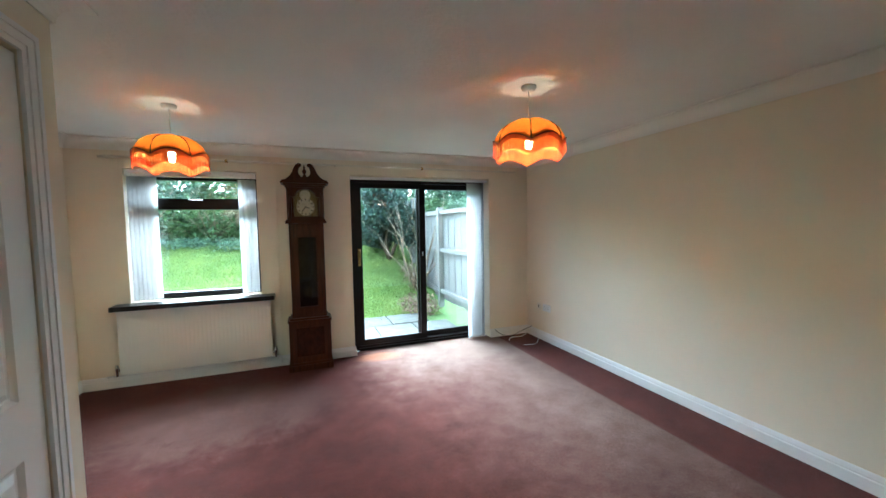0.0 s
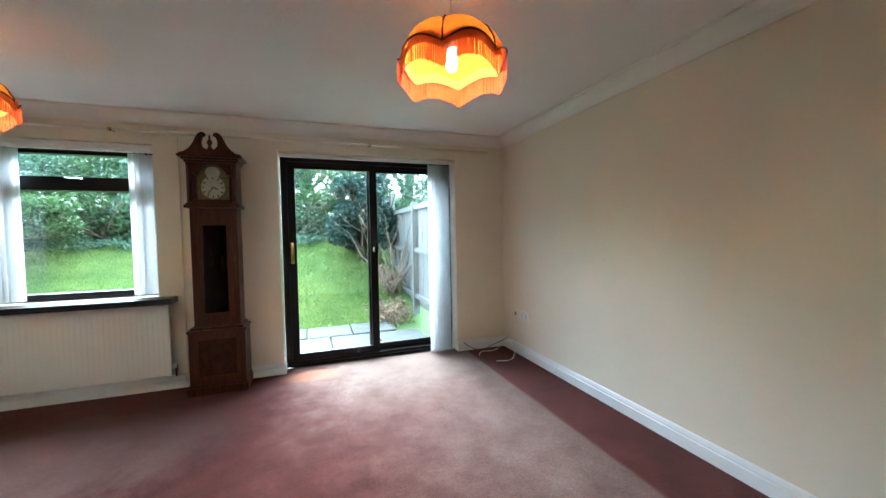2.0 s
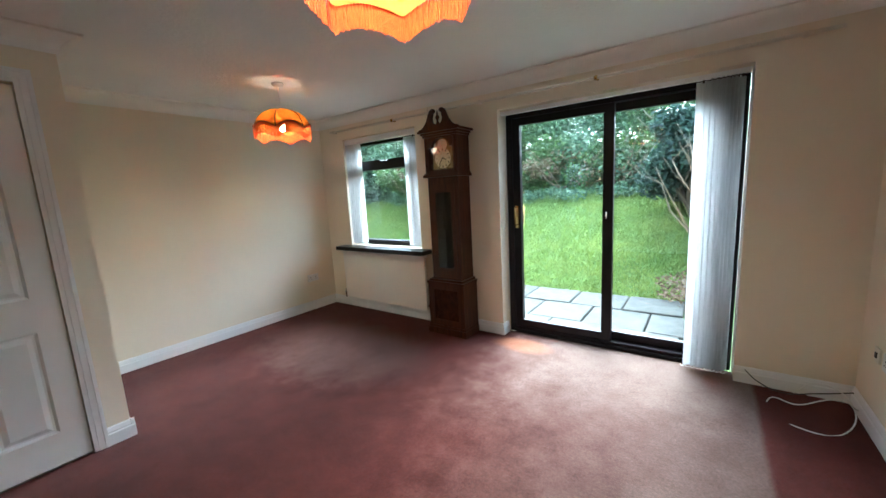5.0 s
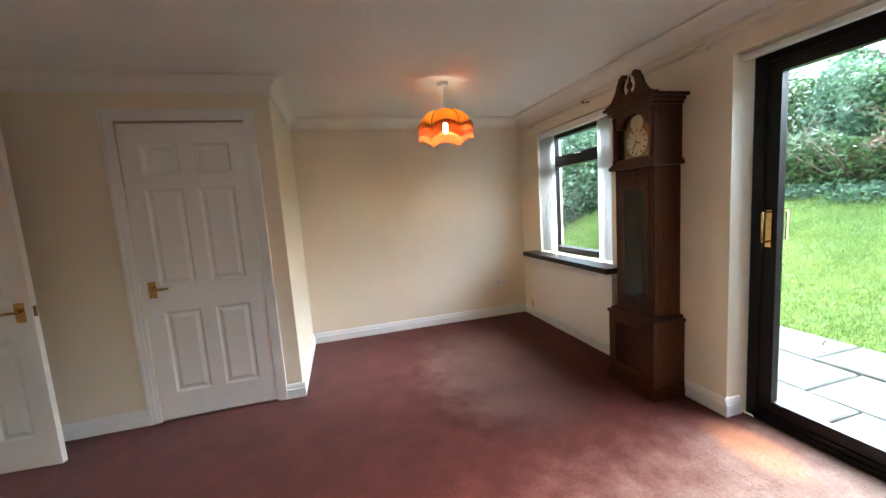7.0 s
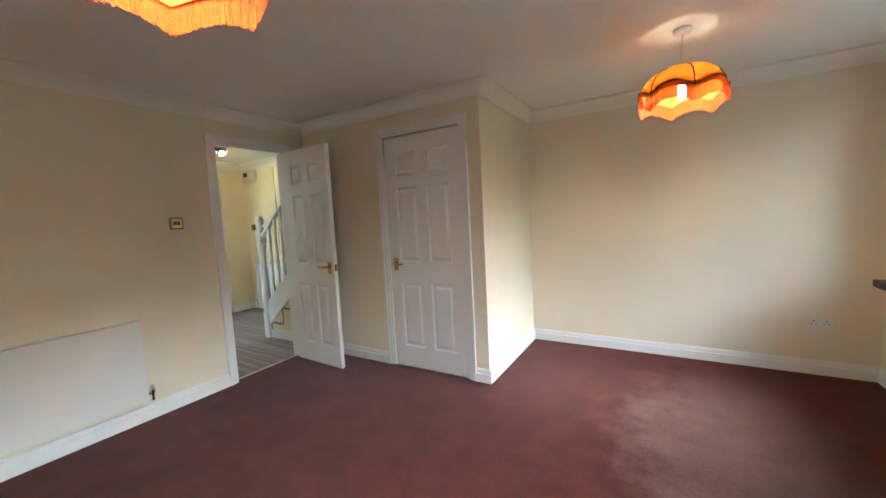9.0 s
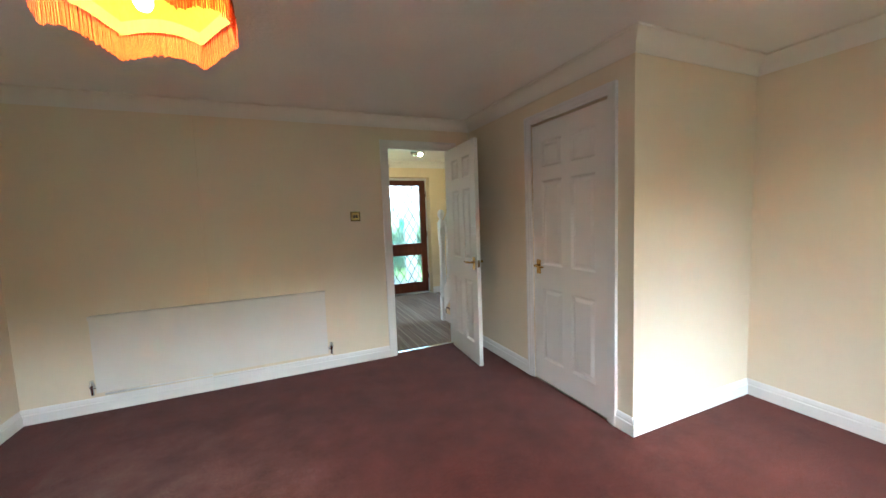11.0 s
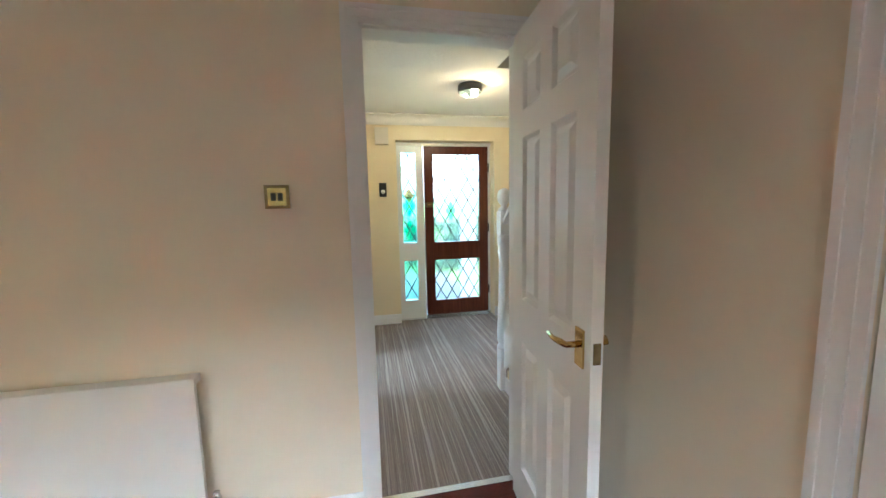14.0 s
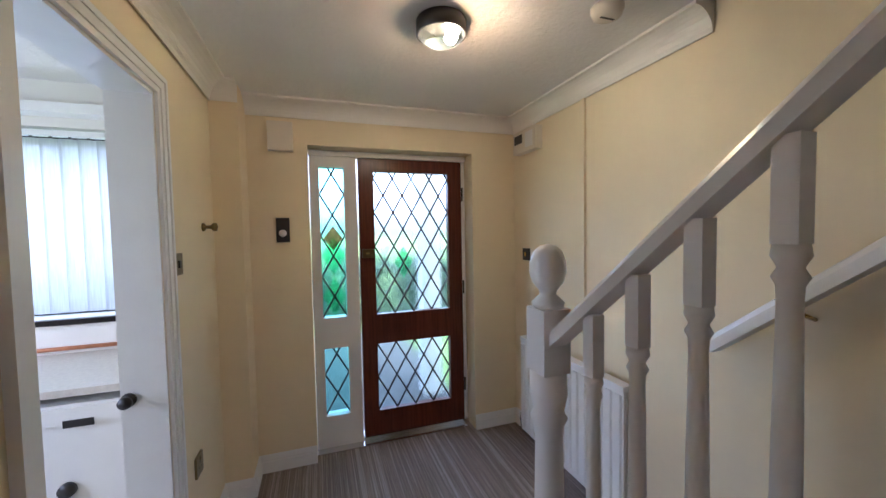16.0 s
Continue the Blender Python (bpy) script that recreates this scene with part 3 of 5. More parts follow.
# ---- garden door and window ----
def bar_frame(x0, x1, z0, z1, w, y0, y1):
    return [((x0, y0, z0), (x0 + w, y1, z1)), ((x1 - w, y0, z0), (x1, y1, z1)), ((x0 + w, y0, z0), (x1 - w, y1, z0 + w)), ((x0 + w, y0, z1 - w), (x1 - w, y1, z1))]


def glass(name, lo, hi, parent, mat=M_PANE):
    ob = boxes(name, [(lo, hi)], mat, parent)
    ob.visible_shadow = False
    return ob


def garden_door():
    root = base_of("patio_door", (0, 0, 0))
    x0, x1, top = SD[0] + 0.012, SD[1] - 0.012, SD[2] - 0.012
    boxes("frame", bar_frame(x0, x1, 0.0, top, 0.055, 4.565, 4.705) + [((x0 + 0.055, 4.545, 0.0), (x1 - 0.055, 4.585, 0.03))], M_BLACK, root, bevel=0.004)
    mid = 1.995
    boxes("sliding_leaf", bar_frame(x0 + 0.05, mid + 0.045, 0.05, top - 0.045, 0.072, 4.577, 4.625), M_BLACK, root, bevel=0.004)
    boxes("fixed_leaf", bar_frame(mid - 0.045, x1 - 0.05, 0.05, top - 0.045, 0.072, 4.637, 4.685), M_BLACK, root, bevel=0.004)
    glass("pane", (x0 + 0.115, 4.598, 0.115), (mid - 0.02, 4.602, top - 0.11), root)
    glass("pane", (mid + 0.02, 4.658, 0.115), (x1 - 0.115, 4.662, top - 0.11), root)
    # handle: brass back plate with lever and a pull bar
    boxes("handle_plate", [((x0 + 0.07, 4.569, 1.00), (x0 + 0.10, 4.577, 1.20))], M_BRASS, root, bevel=0.002)
    tube("pull_handle", [(x0 + 0.085, 4.575, 1.19), (x0 + 0.085, 4.525, 1.19), (x0 + 0.09, 4.517, 1.18), (x0 + 0.09, 4.517, 1.04), (x0 + 0.085, 4.525, 1.03), (x0 + 0.085, 4.575, 1.03)], 0.006, M_BRASS, root)
    tube("pull_handle", [(x0 + 0.10, 4.630, 1.19), (x0 + 0.10, 4.685, 1.19), (x0 + 0.10, 4.685, 1.03), (x0 + 0.10, 4.630, 1.03)], 0.006, M_BRASS, root)
    tube("latch", [(mid, 4.575, 1.08), (mid, 4.560, 1.09), (mid + 0.002, 4.557, 1.14)], 0.007, M_CHROME, root)
    return tagged(root, "dark-framed sliding glass patio door, closed, with brass handle", "patio door", kind="structure")


garden_door()


def room_window():
    root = base_of("window_1")
    x0, x1, z0, z1 = WIN[0] + 0.008, WIN[1] - 0.008, WIN[2] + 0.005, WIN[3] - 0.01
    boxes("frame", bar_frame(x0, x1, z0, z1, 0.05, 4.545, 4.645), M_BLACK, root, bevel=0.004)
    boxes("transom", [((x0 + 0.05, 4.535, 1.655), (x1 - 0.05, 4.645, 1.74))], M_BLACK, root, bevel=0.006)
    boxes("top_light", bar_frame(x0 + 0.045, x1 - 0.045, 1.735, z1 - 0.045, 0.03, 4.555, 4.625), M_BLACK, root, bevel=0.003)
    glass("pane", (x0 + 0.05, 4.592, z0 + 0.05), (x1 - 0.05, 4.596, 1.657), root)
    glass("pane", (x0 + 0.07, 4.592, 1.76), (x1 - 0.07, 4.596, z1 - 0.07), root)
    tube("stay_handle", [(-0.42, 4.535, 1.75), (-0.42, 4.520, 1.752), (-0.30, 4.517, 1.745)], 0.007, M_CHROME, root)
    return tagged(root, "dark-framed window with a top-hung vent light", "window", kind="structure")


room_window()
sill = boxes("window_sill", [((WIN[0] - 0.105, YN - 0.165, 0.735), (WIN[1] + 0.13, YN - 0.001, 0.778)), ((WIN[0] + 0.004, YN - 0.001, 0.755), (WIN[1] - 0.004, 4.545, 0.7795))], M_SILL, bevel=0.006)
tagged(sill, "dark glossy window sill with rounded front edge", kind="structure")


def vertical_blind(name, x0, x1, rail0, rail1, y, top, bottom, slats, turn, label, spread=1.0, twist=0.0):
    """Gathered fabric slats hung from a slim head rail, weighted and chained at the foot."""
    root = base_of(name)
    boxes("head_rail", [((rail0, y - 0.02, top), (rail1, y + 0.02, top + 0.028))], M_TRIM, root, bevel=0.003)
    w = 0.044
    for i in range(slats):
        x = x0 + (x1 - x0) * ((i + 0.5) / slats) ** spread
        bm = bmesh.new()
        a = radians(turn + twist * i / slats + random.uniform(-5, 5))
        steps = 6
        pts = []
        for k in range(steps + 1):
            u = -w + 2 * w * k / steps
            sag = 0.006 * (1 - (u / w) ** 2)
            pts.append((x + u * math.cos(a) - sag * math.sin(a), y + u * math.sin(a) + sag * math.cos(a)))
        lo = [bm.verts.new((px, py, bottom)) for px, py in pts]
        hi = [bm.verts.new((px, py, top - 0.012)) for px, py in pts]
        for k in range(steps):
            bm.faces.new((lo[k], lo[k + 1], hi[k + 1], hi[k]))
        ob = mesh_object("slat", bm, M_BLIND, root, True)
        ob.modifiers.new("thickness", "SOLIDIFY").thickness = 0.0007
        boxes("hanger", [((x - 0.006, y - 0.003, top - 0.02), (x + 0.006, y + 0.003, top + 0.002))], M_DARK, root)
    chain = []
    for i in range(slats * 4 + 1):
        x = x0 + (x1 - x0) * i / (slats * 4)
        chain.append((x, y - 0.035, bottom + 0.012 - 0.012 * abs(math.sin(i * math.pi / 4))))
    tube("bead_chain", chain, 0.0025, M_WPLASTIC, root, 6)
    return tagged(root, label, "blind")


vertical_blind("vertical_blind", 2.54, 2.80, SD[0] + 0.01, SD[1] - 0.01, 4.48, 1.992, 0.02, 9, 22, "white vertical blind drawn aside at the patio door", 0.55, 50)
vertical_blind("vertical_blind", -0.855, -0.68, WIN[0] + 0.01, WIN[1] - 0.01, 4.455, 1.992, 0.80, 5, 28, "white vertical blind slats gathered in window recess")
vertical_blind("vertical_blind", 0.05, 0.165, WIN[0] + 0.01, WIN[1] - 0.01, 4.455, 1.962, 0.80, 3, 22, "white vertical blind slats gathered in window recess")


# ---- radiators ----
def panel_radiator(name, length, height, flutes, label):
    """Steel panel radiator along +x, facing -y, with pressed channels, top rail and valves; z from its foot."""
    root = base_of(name)
    bm = bmesh.new()
    add_box(bm, (0, 0.0, 0), (length, 0.012, height))
    mesh_object("front_panel", bm, M_RAD, root, bevel=0.004)
    cb = bmesh.new()
    pitch = length / max(1, flutes)
    rib = 0.0025 if flutes > 20 else 0.012
    for i in range(flutes):
        x = pitch * (i + 0.5)
        o = [(x - pitch * 0.36, 0), (x - pitch * 0.26, -rib), (x + pitch * 0.26, -rib), (x + pitch * 0.36, 0)]
        add_prism(cb, o, (0, 0.0015, 0.035), (1, 0, 0), (0, 1, 0), (0, 0, height - 0.075))
    if flutes:
        mesh_object("pressed_channels", cb, M_RAD, root)
    boxes("top_rail", [((-0.004, -0.006, height - 0.022), (length + 0.004, 0.05, height + 0.006))], M_RAD, root, bevel=0.004)
    boxes("back_panel", [((0.01, 0.03, 0.01), (length - 0.01, 0.042, height - 0.03))], M_RAD, root)
    for x in (-0.03, length + 0.03):
        vb = bmesh.new()
        add_lathe(vb, [(0.009, -0.06), (0.011, -0.01), (0.017, 0.0), (0.017, 0.02), (0.012, 0.03), (0.012, 0.045)], (x, 0.02, 0.045), 12)
        add_tube(vb, [(x, 0.02, 0.04), (x + (0.034 if x < 0 else -0.034), 0.02, 0.04)], 0.010)
        mesh_object("valve", vb, M_CHROME, root, True)
    return tagged(root, label, "radiator")


r1 = panel_radiator("radiator", 1.27, 0.58, 36, "white steel panel radiator under the window")
r1.matrix_world = pose(-0.985, 4.345, 0.135)
r2 = panel_radiator("radiator", 1.61, 0.555, 0, "long white steel panel radiator on cream wall")
r2.matrix_world = pose(2.965, 0.07, 0.16, 0, 0, 180)
r3 = panel_radiator("radiator", 0.90, 0.64, 15, "white steel radiator with deep ribs in the hall")
r3.matrix_world = pose(HR + 0.115, -2.33, 0.10, 0, 0, 90)
ptube = tube("heating_pipe", [(-1.1, 4.39, 0.115), (0.37, 4.39, 0.115), (0.37, 4.39, 0.05)], 0.009, M_TRIM)
tagged(ptube, "white painted heating pipe along the skirting", "pipe")
ptube2 = tube("heating_pipe", [(1.32, 0.035, 0.118), (2.25, 0.035, 0.118), (2.25, 0.035, 0.135), (2.93, 0.035, 0.135)], 0.009, M_TRIM)
tagged(ptube2, "white painted heating pipe along the skirting", "pipe")


# ---- longcase clock ----
def longcase_clock():
    root = base_of("grandfather_clock", (0.661, 4.415, 0))
    root.scale = (0.95, 0.74, 1.0)
    w0, w1, w2 = 0.212, 0.175, 0.185

    def cb(name, items, mat=M_CLOCK, bevel=0.004):
        return boxes(name, items, mat, root, bevel)
    cb("plinth", [((-0.226, -0.345, 0.0), (0.226, 0, 0.06)), ((-0.219, -0.337, 0.06), (0.219, 0, 0.085))])
    cb("base", [((-w0, -0.33, 0.085), (w0, 0, 0.50)), ((-w0 - 0.01, -0.34, 0.50), (w0 + 0.01, 0, 0.52)), ((-w0 + 0.015, -0.32, 0.52), (w0 - 0.015, 0, 0.54))])
    cb("base_panel", [((-0.14, -0.334, 0.15), (0.14, -0.328, 0.44))], M_CLOCKDARK, 0.002)
    cb("trunk", [((-w1, -0.27, 0.54), (-w1 + 0.05, 0, 1.50)), ((w1 - 0.05, -0.27, 0.54), (w1, 0, 1.50)), ((-w1 + 0.05, -0.27, 0.54), (w1 - 0.05, 0, 0.60)), ((-w1 + 0.05, -0.27, 1.42), (w1 - 0.05, 0, 1.50)), ((-w1 + 0.05, -0.03, 0.60), (w1 - 0.05, 0, 1.42))])
    dw = w1 - 0.045
    cb("trunk_door", [((-dw, -0.278, 0.595), (-dw + 0.04, -0.262, 1.43)), ((dw - 0.04, -0.278, 0.595), (dw, -0.262, 1.43)), ((-dw + 0.04, -0.278, 0.595), (dw - 0.04, -0.262, 0.65)), ((-dw + 0.04, -0.278, 1.36), (dw - 0.04, -0.262, 1.43))])
    glass("door_glass", (-dw + 0.04, -0.272, 0.65), (dw - 0.04, -0.269, 1.36), root, M_PANEDARK)
    bm = bmesh.new()
    add_tube(bm, [(0, -0.12, 1.42), (0, -0.12, 0.80)], 0.004)
    add_prism(bm, [(0.05 * math.cos(2 * math.pi * k / 24), 0.05 * math.sin(2 * math.pi * k / 24)) for k in range(24)], (0, -0.135, 0.78), (1, 0, 0), (0, 0, 1), (0, 0.012, 0))
    mesh_object("pendulum", bm, M_OLDBRASS, root)
    for x, z in ((-0.045, 1.02), (0.045, 0.95)):
        lathe("weight", [(0.0, 0.16), (0.02, 0.155), (0.022, 0.0), (0.0, -0.004)], M_OLDBRASS, (x, -0.17, z), root)
    # hood
    cb("hood_sill", [((-0.205, -0.315, 1.50), (0.205, 0, 1.525)), ((-0.195, -0.30, 1.525), (0.195, 0, 1.54))])
    cb("hood", [((-w2, -0.285, 1.54), (-w2 + 0.045, 0, 1.86)), ((w2 - 0.045, -0.285, 1.54), (w2, 0, 1.86)), ((-w2 + 0.045, -0.285, 1.54), (w2 - 0.045, 0, 1.565)), ((-w2 + 0.045, -0.20, 1.565), (w2 - 0.045, 0, 1.86))])
    # arched opening over the dial
    arch = [(-w2 + 0.045, 1.86), (-w2 + 0.045, 1.765), (-0.115, 1.765)] + [(-0.105 * math.cos(a), 1.765 + 0.082 * math.sin(a)) for a in [math.pi * k / 12 for k in range(13)]] + [(0.115, 1.765), (w2 - 0.045, 1.765), (w2 - 0.045, 1.86)]
    prism("hood_arch", arch, (0, -0.285, 0), (1, 0, 0), (0, 0, 1), (0, 0.06, 0), M_CLOCK, root)
    for x in (-0.165, 0.165):
        lathe("colonnette", [(0.016, 0), (0.016, 0.02), (0.011, 0.03), (0.010, 0.27), (0.015, 0.28), (0.015, 0.30)], M_CLOCK, (x, -0.292, 1.545), root, 12)
    cb("cornice", [((-0.195, -0.30, 1.86), (0.195, 0, 1.88)), ((-0.21, -0.315, 1.88), (0.21, 0, 1.90)), ((-0.238, -0.335, 1.90), (0.238, 0, 1.918))])
    # swan-neck pediment, one scroll each side
    for s in (-1, 1):
        top = [(0.225, 1.918), (0.225, 1.93), (0.19, 1.938), (0.155, 1.962), (0.125, 2.00), (0.105, 2.045), (0.085, 2.08), (0.06, 2.097), (0.035, 2.092), (0.026, 2.075), (0.036, 2.062), (0.048, 2.058), (0.054, 2.04), (0.06, 2.015), (0.055, 1.985), (0.035, 1.965), (0.0, 1.962), (0.0, 1.918)]
        prism("swan_neck", [(s * a, z) for a, z in top], (0, -0.322, 0), (1, 0, 0), (0, 0, 1), (0, 0.03, 0), M_CLOCK, root)
    lathe("finial", [(0.018, 0), (0.018, 0.015), (0.008, 0.025), (0.022, 0.05), (0.018, 0.068), (0.007, 0.08), (0.010, 0.09), (0.0, 0.125)], M_CLOCK, (0, -0.307, 1.962), root, 14)
    # dial with arch, chapter ring, numerals as bars, hands
    dial = [(-0.118, 1.572), (0.118, 1.572), (0.118, 1.765)] + [(0.1 * math.cos(a), 1.765 + 0.078 * math.sin(a)) for a in [math.pi * k / 12 for k in range(13)]] + [(-0.118, 1.765)]
    prism("dial", dial, (0, -0.232, 0), (1, 0, 0), (0, 0, 1), (0, 0.006, 0), M_OLDBRASS, root)
    cz = 1.668
    disc = [(0.09 * math.cos(2 * math.pi * k / 32), 0.09 * math.sin(2 * math.pi * k / 32)) for k in range(32)]
    prism("chapter_ring", disc, (0, -0.236, cz), (1, 0, 0), (0, 0, 1), (0, 0.003, 0), M_DIAL, root)
    prism("moon_disc", [(0.055 * math.cos(2 * math.pi * k / 24), 0.05 * math.sin(2 * math.pi * k / 24)) for k in range(24)], (0, -0.236, 1.787), (1, 0, 0), (0, 0, 1), (0, 0.003, 0), M_DIAL, root)
    nb = bmesh.new()
    for k in range(12):
        a = 2 * math.pi * k / 12
        u, v = Vector((math.cos(a), 0, math.sin(a))), Vector((-math.sin(a), 0, math.cos(a)))
        add_prism(nb, [(0.066, -0.005), (0.084, -0.005), (0.084, 0.005), (0.066, 0.005)], (0, -0.2372, cz), u, v, (0, 0.001, 0))
    tagged(mesh_object("numerals", nb, M_DARK, root), kind="stuff")
    for name, length, deg, y in (("hour_hand", 0.05, -20, -0.240), ("minute_hand", 0.075, -128, -0.2425)):
        a = radians(deg)
        u, v = Vector((math.cos(a), 0, math.sin(a))), Vector((-math.sin(a), 0, math.cos(a)))
        prism(name, [(-0.012, -0.003), (length * 0.6, -0.0045), (length, 0), (length * 0.6, 0.0045), (-0.012, 0.003)], (0, y, cz), u, v, (0, 0.001, 0), M_DARK, root)
    glass("dial_glass", (-0.125, -0.262, 1.567), (0.125, -0.259, 1.85), root)
    return tagged(root, "tall dark mahogany longcase clock with swan-neck hood", "clock")


longcase_clock()


# ---- pendant lamps ----
def pendant(at):
    """Fringed orange fabric shade of eight scalloped panels, on a white flex from a ceiling rose."""
    root = base_of("pendant_lamp", at)
    lathe("ceiling_rose", [(0.0, 0), (0.045, 0), (0.046, -0.008), (0.040, -0.022), (0.022, -0.028), (0.0, -0.029)], M_WPLASTIC, (0, 0, 0), root)
    tube("flex", [(0, 0, -0.025), (0, 0, -0.25)], 0.0035, M_WPLASTIC, root)
    lathe("bulb_holder", [(0.0, 0), (0.016, 0), (0.018, -0.04), (0.027, -0.07), (0.028, -0.085), (0, -0.085)], M_WPLASTIC, (0, 0, -0.205), root)
    lathe("bulb", [(0.012, -0.0), (0.019, -0.02), (0.021, -0.045), (0.021, -0.075), (0.014, -0.088), (0.0, -0.092)], M_BULB, (0, 0, -0.285), root)
    n, per = 6, 14
    total = n * per
    prof = [(0.074, -0.212), (0.106, -0.222), (0.142, -0.240), (0.174, -0.268), (0.197, -0.312), (0.204, -0.360)]

    def scallop(i):
        return math.sin(math.pi * ((i % per) / per))

    bm = bmesh.new()
    rings = []
    for j, (r, z) in enumerate(prof):
        ring = []
        for i in range(total):
            a = 2 * math.pi * i / total
            puff = 1 + 0.045 * scallop(i) * (j / 5)
            zz = z + (0.04 * scallop(i) if j == 5 else 0.008 * scallop(i))
            ring.append(bm.verts.new((r * puff * math.cos(a), r * puff * math.sin(a), zz)))
        rings.append(ring)
    for a, b in zip(rings, rings[1:]):
        for i in range(total):
            bm.faces.new((a[i], a[(i + 1) % total], b[(i + 1) % total], b[i]))
    mesh_object("shade", bm, M_SHADE, root, True)
    # lining that hangs to a scalloped hem
    bm = bmesh.new()
    hem = []
    for r, z in ((0.197, -0.340), (0.200, -0.370), (0.202, -0.378)):
        hem.append([bm.verts.new((r * math.cos(2 * math.pi * i / total), r * math.sin(2 * math.pi * i / total), z + 0.035 * scallop(i))) for i in range(total)])
    for a, b in zip(hem, hem[1:]):
        for i in range(total):
            bm.faces.new((a[i], a[(i + 1) % total], b[(i + 1) % total], b[i]))
    mesh_object("lining", bm, M_LINING, root, True)
    # fringe: fine strands under the braid
    fb = bmesh.new()
    strands = 420
    for i in range(strands):
        a = 2 * math.pi * i / strands
        k = (i / strands * total) % per
        wave = math.sin(math.pi * k / per)
        top = -0.361 + 0.04 * wave
        low = -0.448 + 0.042 * wave + random.uniform(-0.004, 0.004)
        da = 2 * math.pi / strands * 0.44
        rr = 0.210 * (1 + 0.03 * wave) + random.uniform(0, 0.004)
        v = [fb.verts.new((rr * math.cos(b), rr * math.sin(b), z)) for b, z in ((a - da, top), (a + da, top), (a + da, low), (a - da, low))]
        fb.faces.new(v)
    mesh_object("fringe", fb, M_FRINGE, root)
    tb = bmesh.new()
    hoop = [(0.209 * (1 + 0.045 * scallop(i)) * math.cos(2 * math.pi * i / total), 0.209 * (1 + 0.045 * scallop(i)) * math.sin(2 * math.pi * i / total), -0.360 + 0.04 * scallop(i)) for i in range(total + 1)]
    add_tube(tb, hoop, 0.0035, 6)
    ring = [(0.076 * math.cos(2 * math.pi * i / 24), 0.076 * math.sin(2 * math.pi * i / 24), -0.213) for i in range(25)]
    add_tube(tb, ring, 0.0035, 6)
    for k in range(n):
        a = 2 * math.pi * k / n
        add_tube(tb, [(0.018 * math.cos(a), 0.018 * math.sin(a), -0.222), (0.076 * math.cos(a), 0.076 * math.sin(a), -0.214)], 0.0025, 5)
        add_tube(tb, [((r + 0.003) * math.cos(a), (r + 0.003) * math.sin(a), z + 0.002) for r, z in prof], 0.0035, 6)
    mesh_object("braid", tb, M_BRAID, root, True)
    tagged(root, "hanging lamp with fringed orange scalloped fabric shade, lit", "pendant lamp", "pendant lamps")
    return root


LAMP_E, LAMP_W = (1.958, 2.184, H), (-0.172, 3.205, H)
pend = pendant(LAMP_E)
copy_thing(pend, pose(*LAMP_W, 0, 0, 14))
for p in (LAMP_E, LAMP_W):
    point_lamp("pendant_bulb_light", (p[0], p[1], H - 0.378), PENDANT, (1.0, 0.84, 0.60), 0.055)


# ---- small fittings of the room ----
def plate(name, at, turn, w, h, mat, label, category, rockers=0, sockets=0, rocker_mat=M_WPLASTIC, framed=False):
    """A wall plate facing its own -y."""
    root = base_of(name, at, turn)
    boxes("face_plate", [((-w / 2, -0.010, -h / 2), (w / 2, 0, h / 2))], mat, root, bevel=0.003)
    if framed:
        boxes("inner_plate", [((-w * 0.37, -0.0125, -h * 0.37), (w * 0.37, -0.009, h * 0.37))], M_BRASS, root, bevel=0.001)
    for i in range(rockers):
        x = (i - (rockers - 1) / 2) * 0.024
        boxes("rocker", [((x - 0.009, -0.016, -0.014), (x + 0.009, -0.009, 0.014))], rocker_mat, root, bevel=0.002)
    for i in range(sockets):
        x = (i - (sockets - 1) / 2) * 0.07
        boxes("socket_holes", [((x - 0.004, -0.0112, 0.006), (x + 0.004, -0.009, 0.016)), ((x - 0.015, -0.0112, -0.014), (x - 0.008, -0.009, -0.009)), ((x + 0.008, -0.0112, -0.014), (x + 0.015, -0.009, -0.009))], M_DARK, root)
        boxes("rocker", [((x - 0.006, -0.014, 0.022), (x + 0.006, -0.009, 0.036))], mat, root, bevel=0.001)
    return tagged(root, label, category)


plate("wall_socket", (XE, 3.995, 0.415), -90, 0.146, 0.086, M_WPLASTIC, "white double power socket on cream wall", "socket", sockets=2)
plate("aerial_socket", (XE, 4.15, 0.415), -90, 0.07, 0.075, M_PLASTIC, "small cream aerial socket on cream wall", "socket", rockers=1, rocker_mat=M_DARK)
plate("wall_socket", (XW, 4.105, 0.397), 90, 0.146, 0.086, M_WPLASTIC, "white double power socket on cream wall", "socket", sockets=2)
plate("light_switch", (1.038, 0.0, 1.37), 180, 0.088, 0.088, M_OLDBRASS, "brass double light switch with dark rockers", "light switch", rockers=2, rocker_mat=M_DARK, framed=True)

pole = base_of("curtain_pole")
tube("rod", [(-1.05, 4.375, 2.12), (3.2, 4.375, 2.12)], 0.011, M_PLASTIC, pole, 12)
for x in (-1.0, -0.05, 0.98, 1.95, 3.05):
    bm = bmesh.new()
    add_tube(bm, [(x, 4.425, 2.12), (x, 4.39, 2.12)], 0.012)
    add_tube(bm, [(x - 0.012, 4.375, 2.12), (x + 0.012, 4.375, 2.12)], 0.0155, 12)
    mesh_object("bracket", bm, M_BRASS if x in (-0.05, 1.95) else M_PLASTIC, pole, True)
tagged(pole, "long cream curtain pole on brass brackets", "curtain pole")

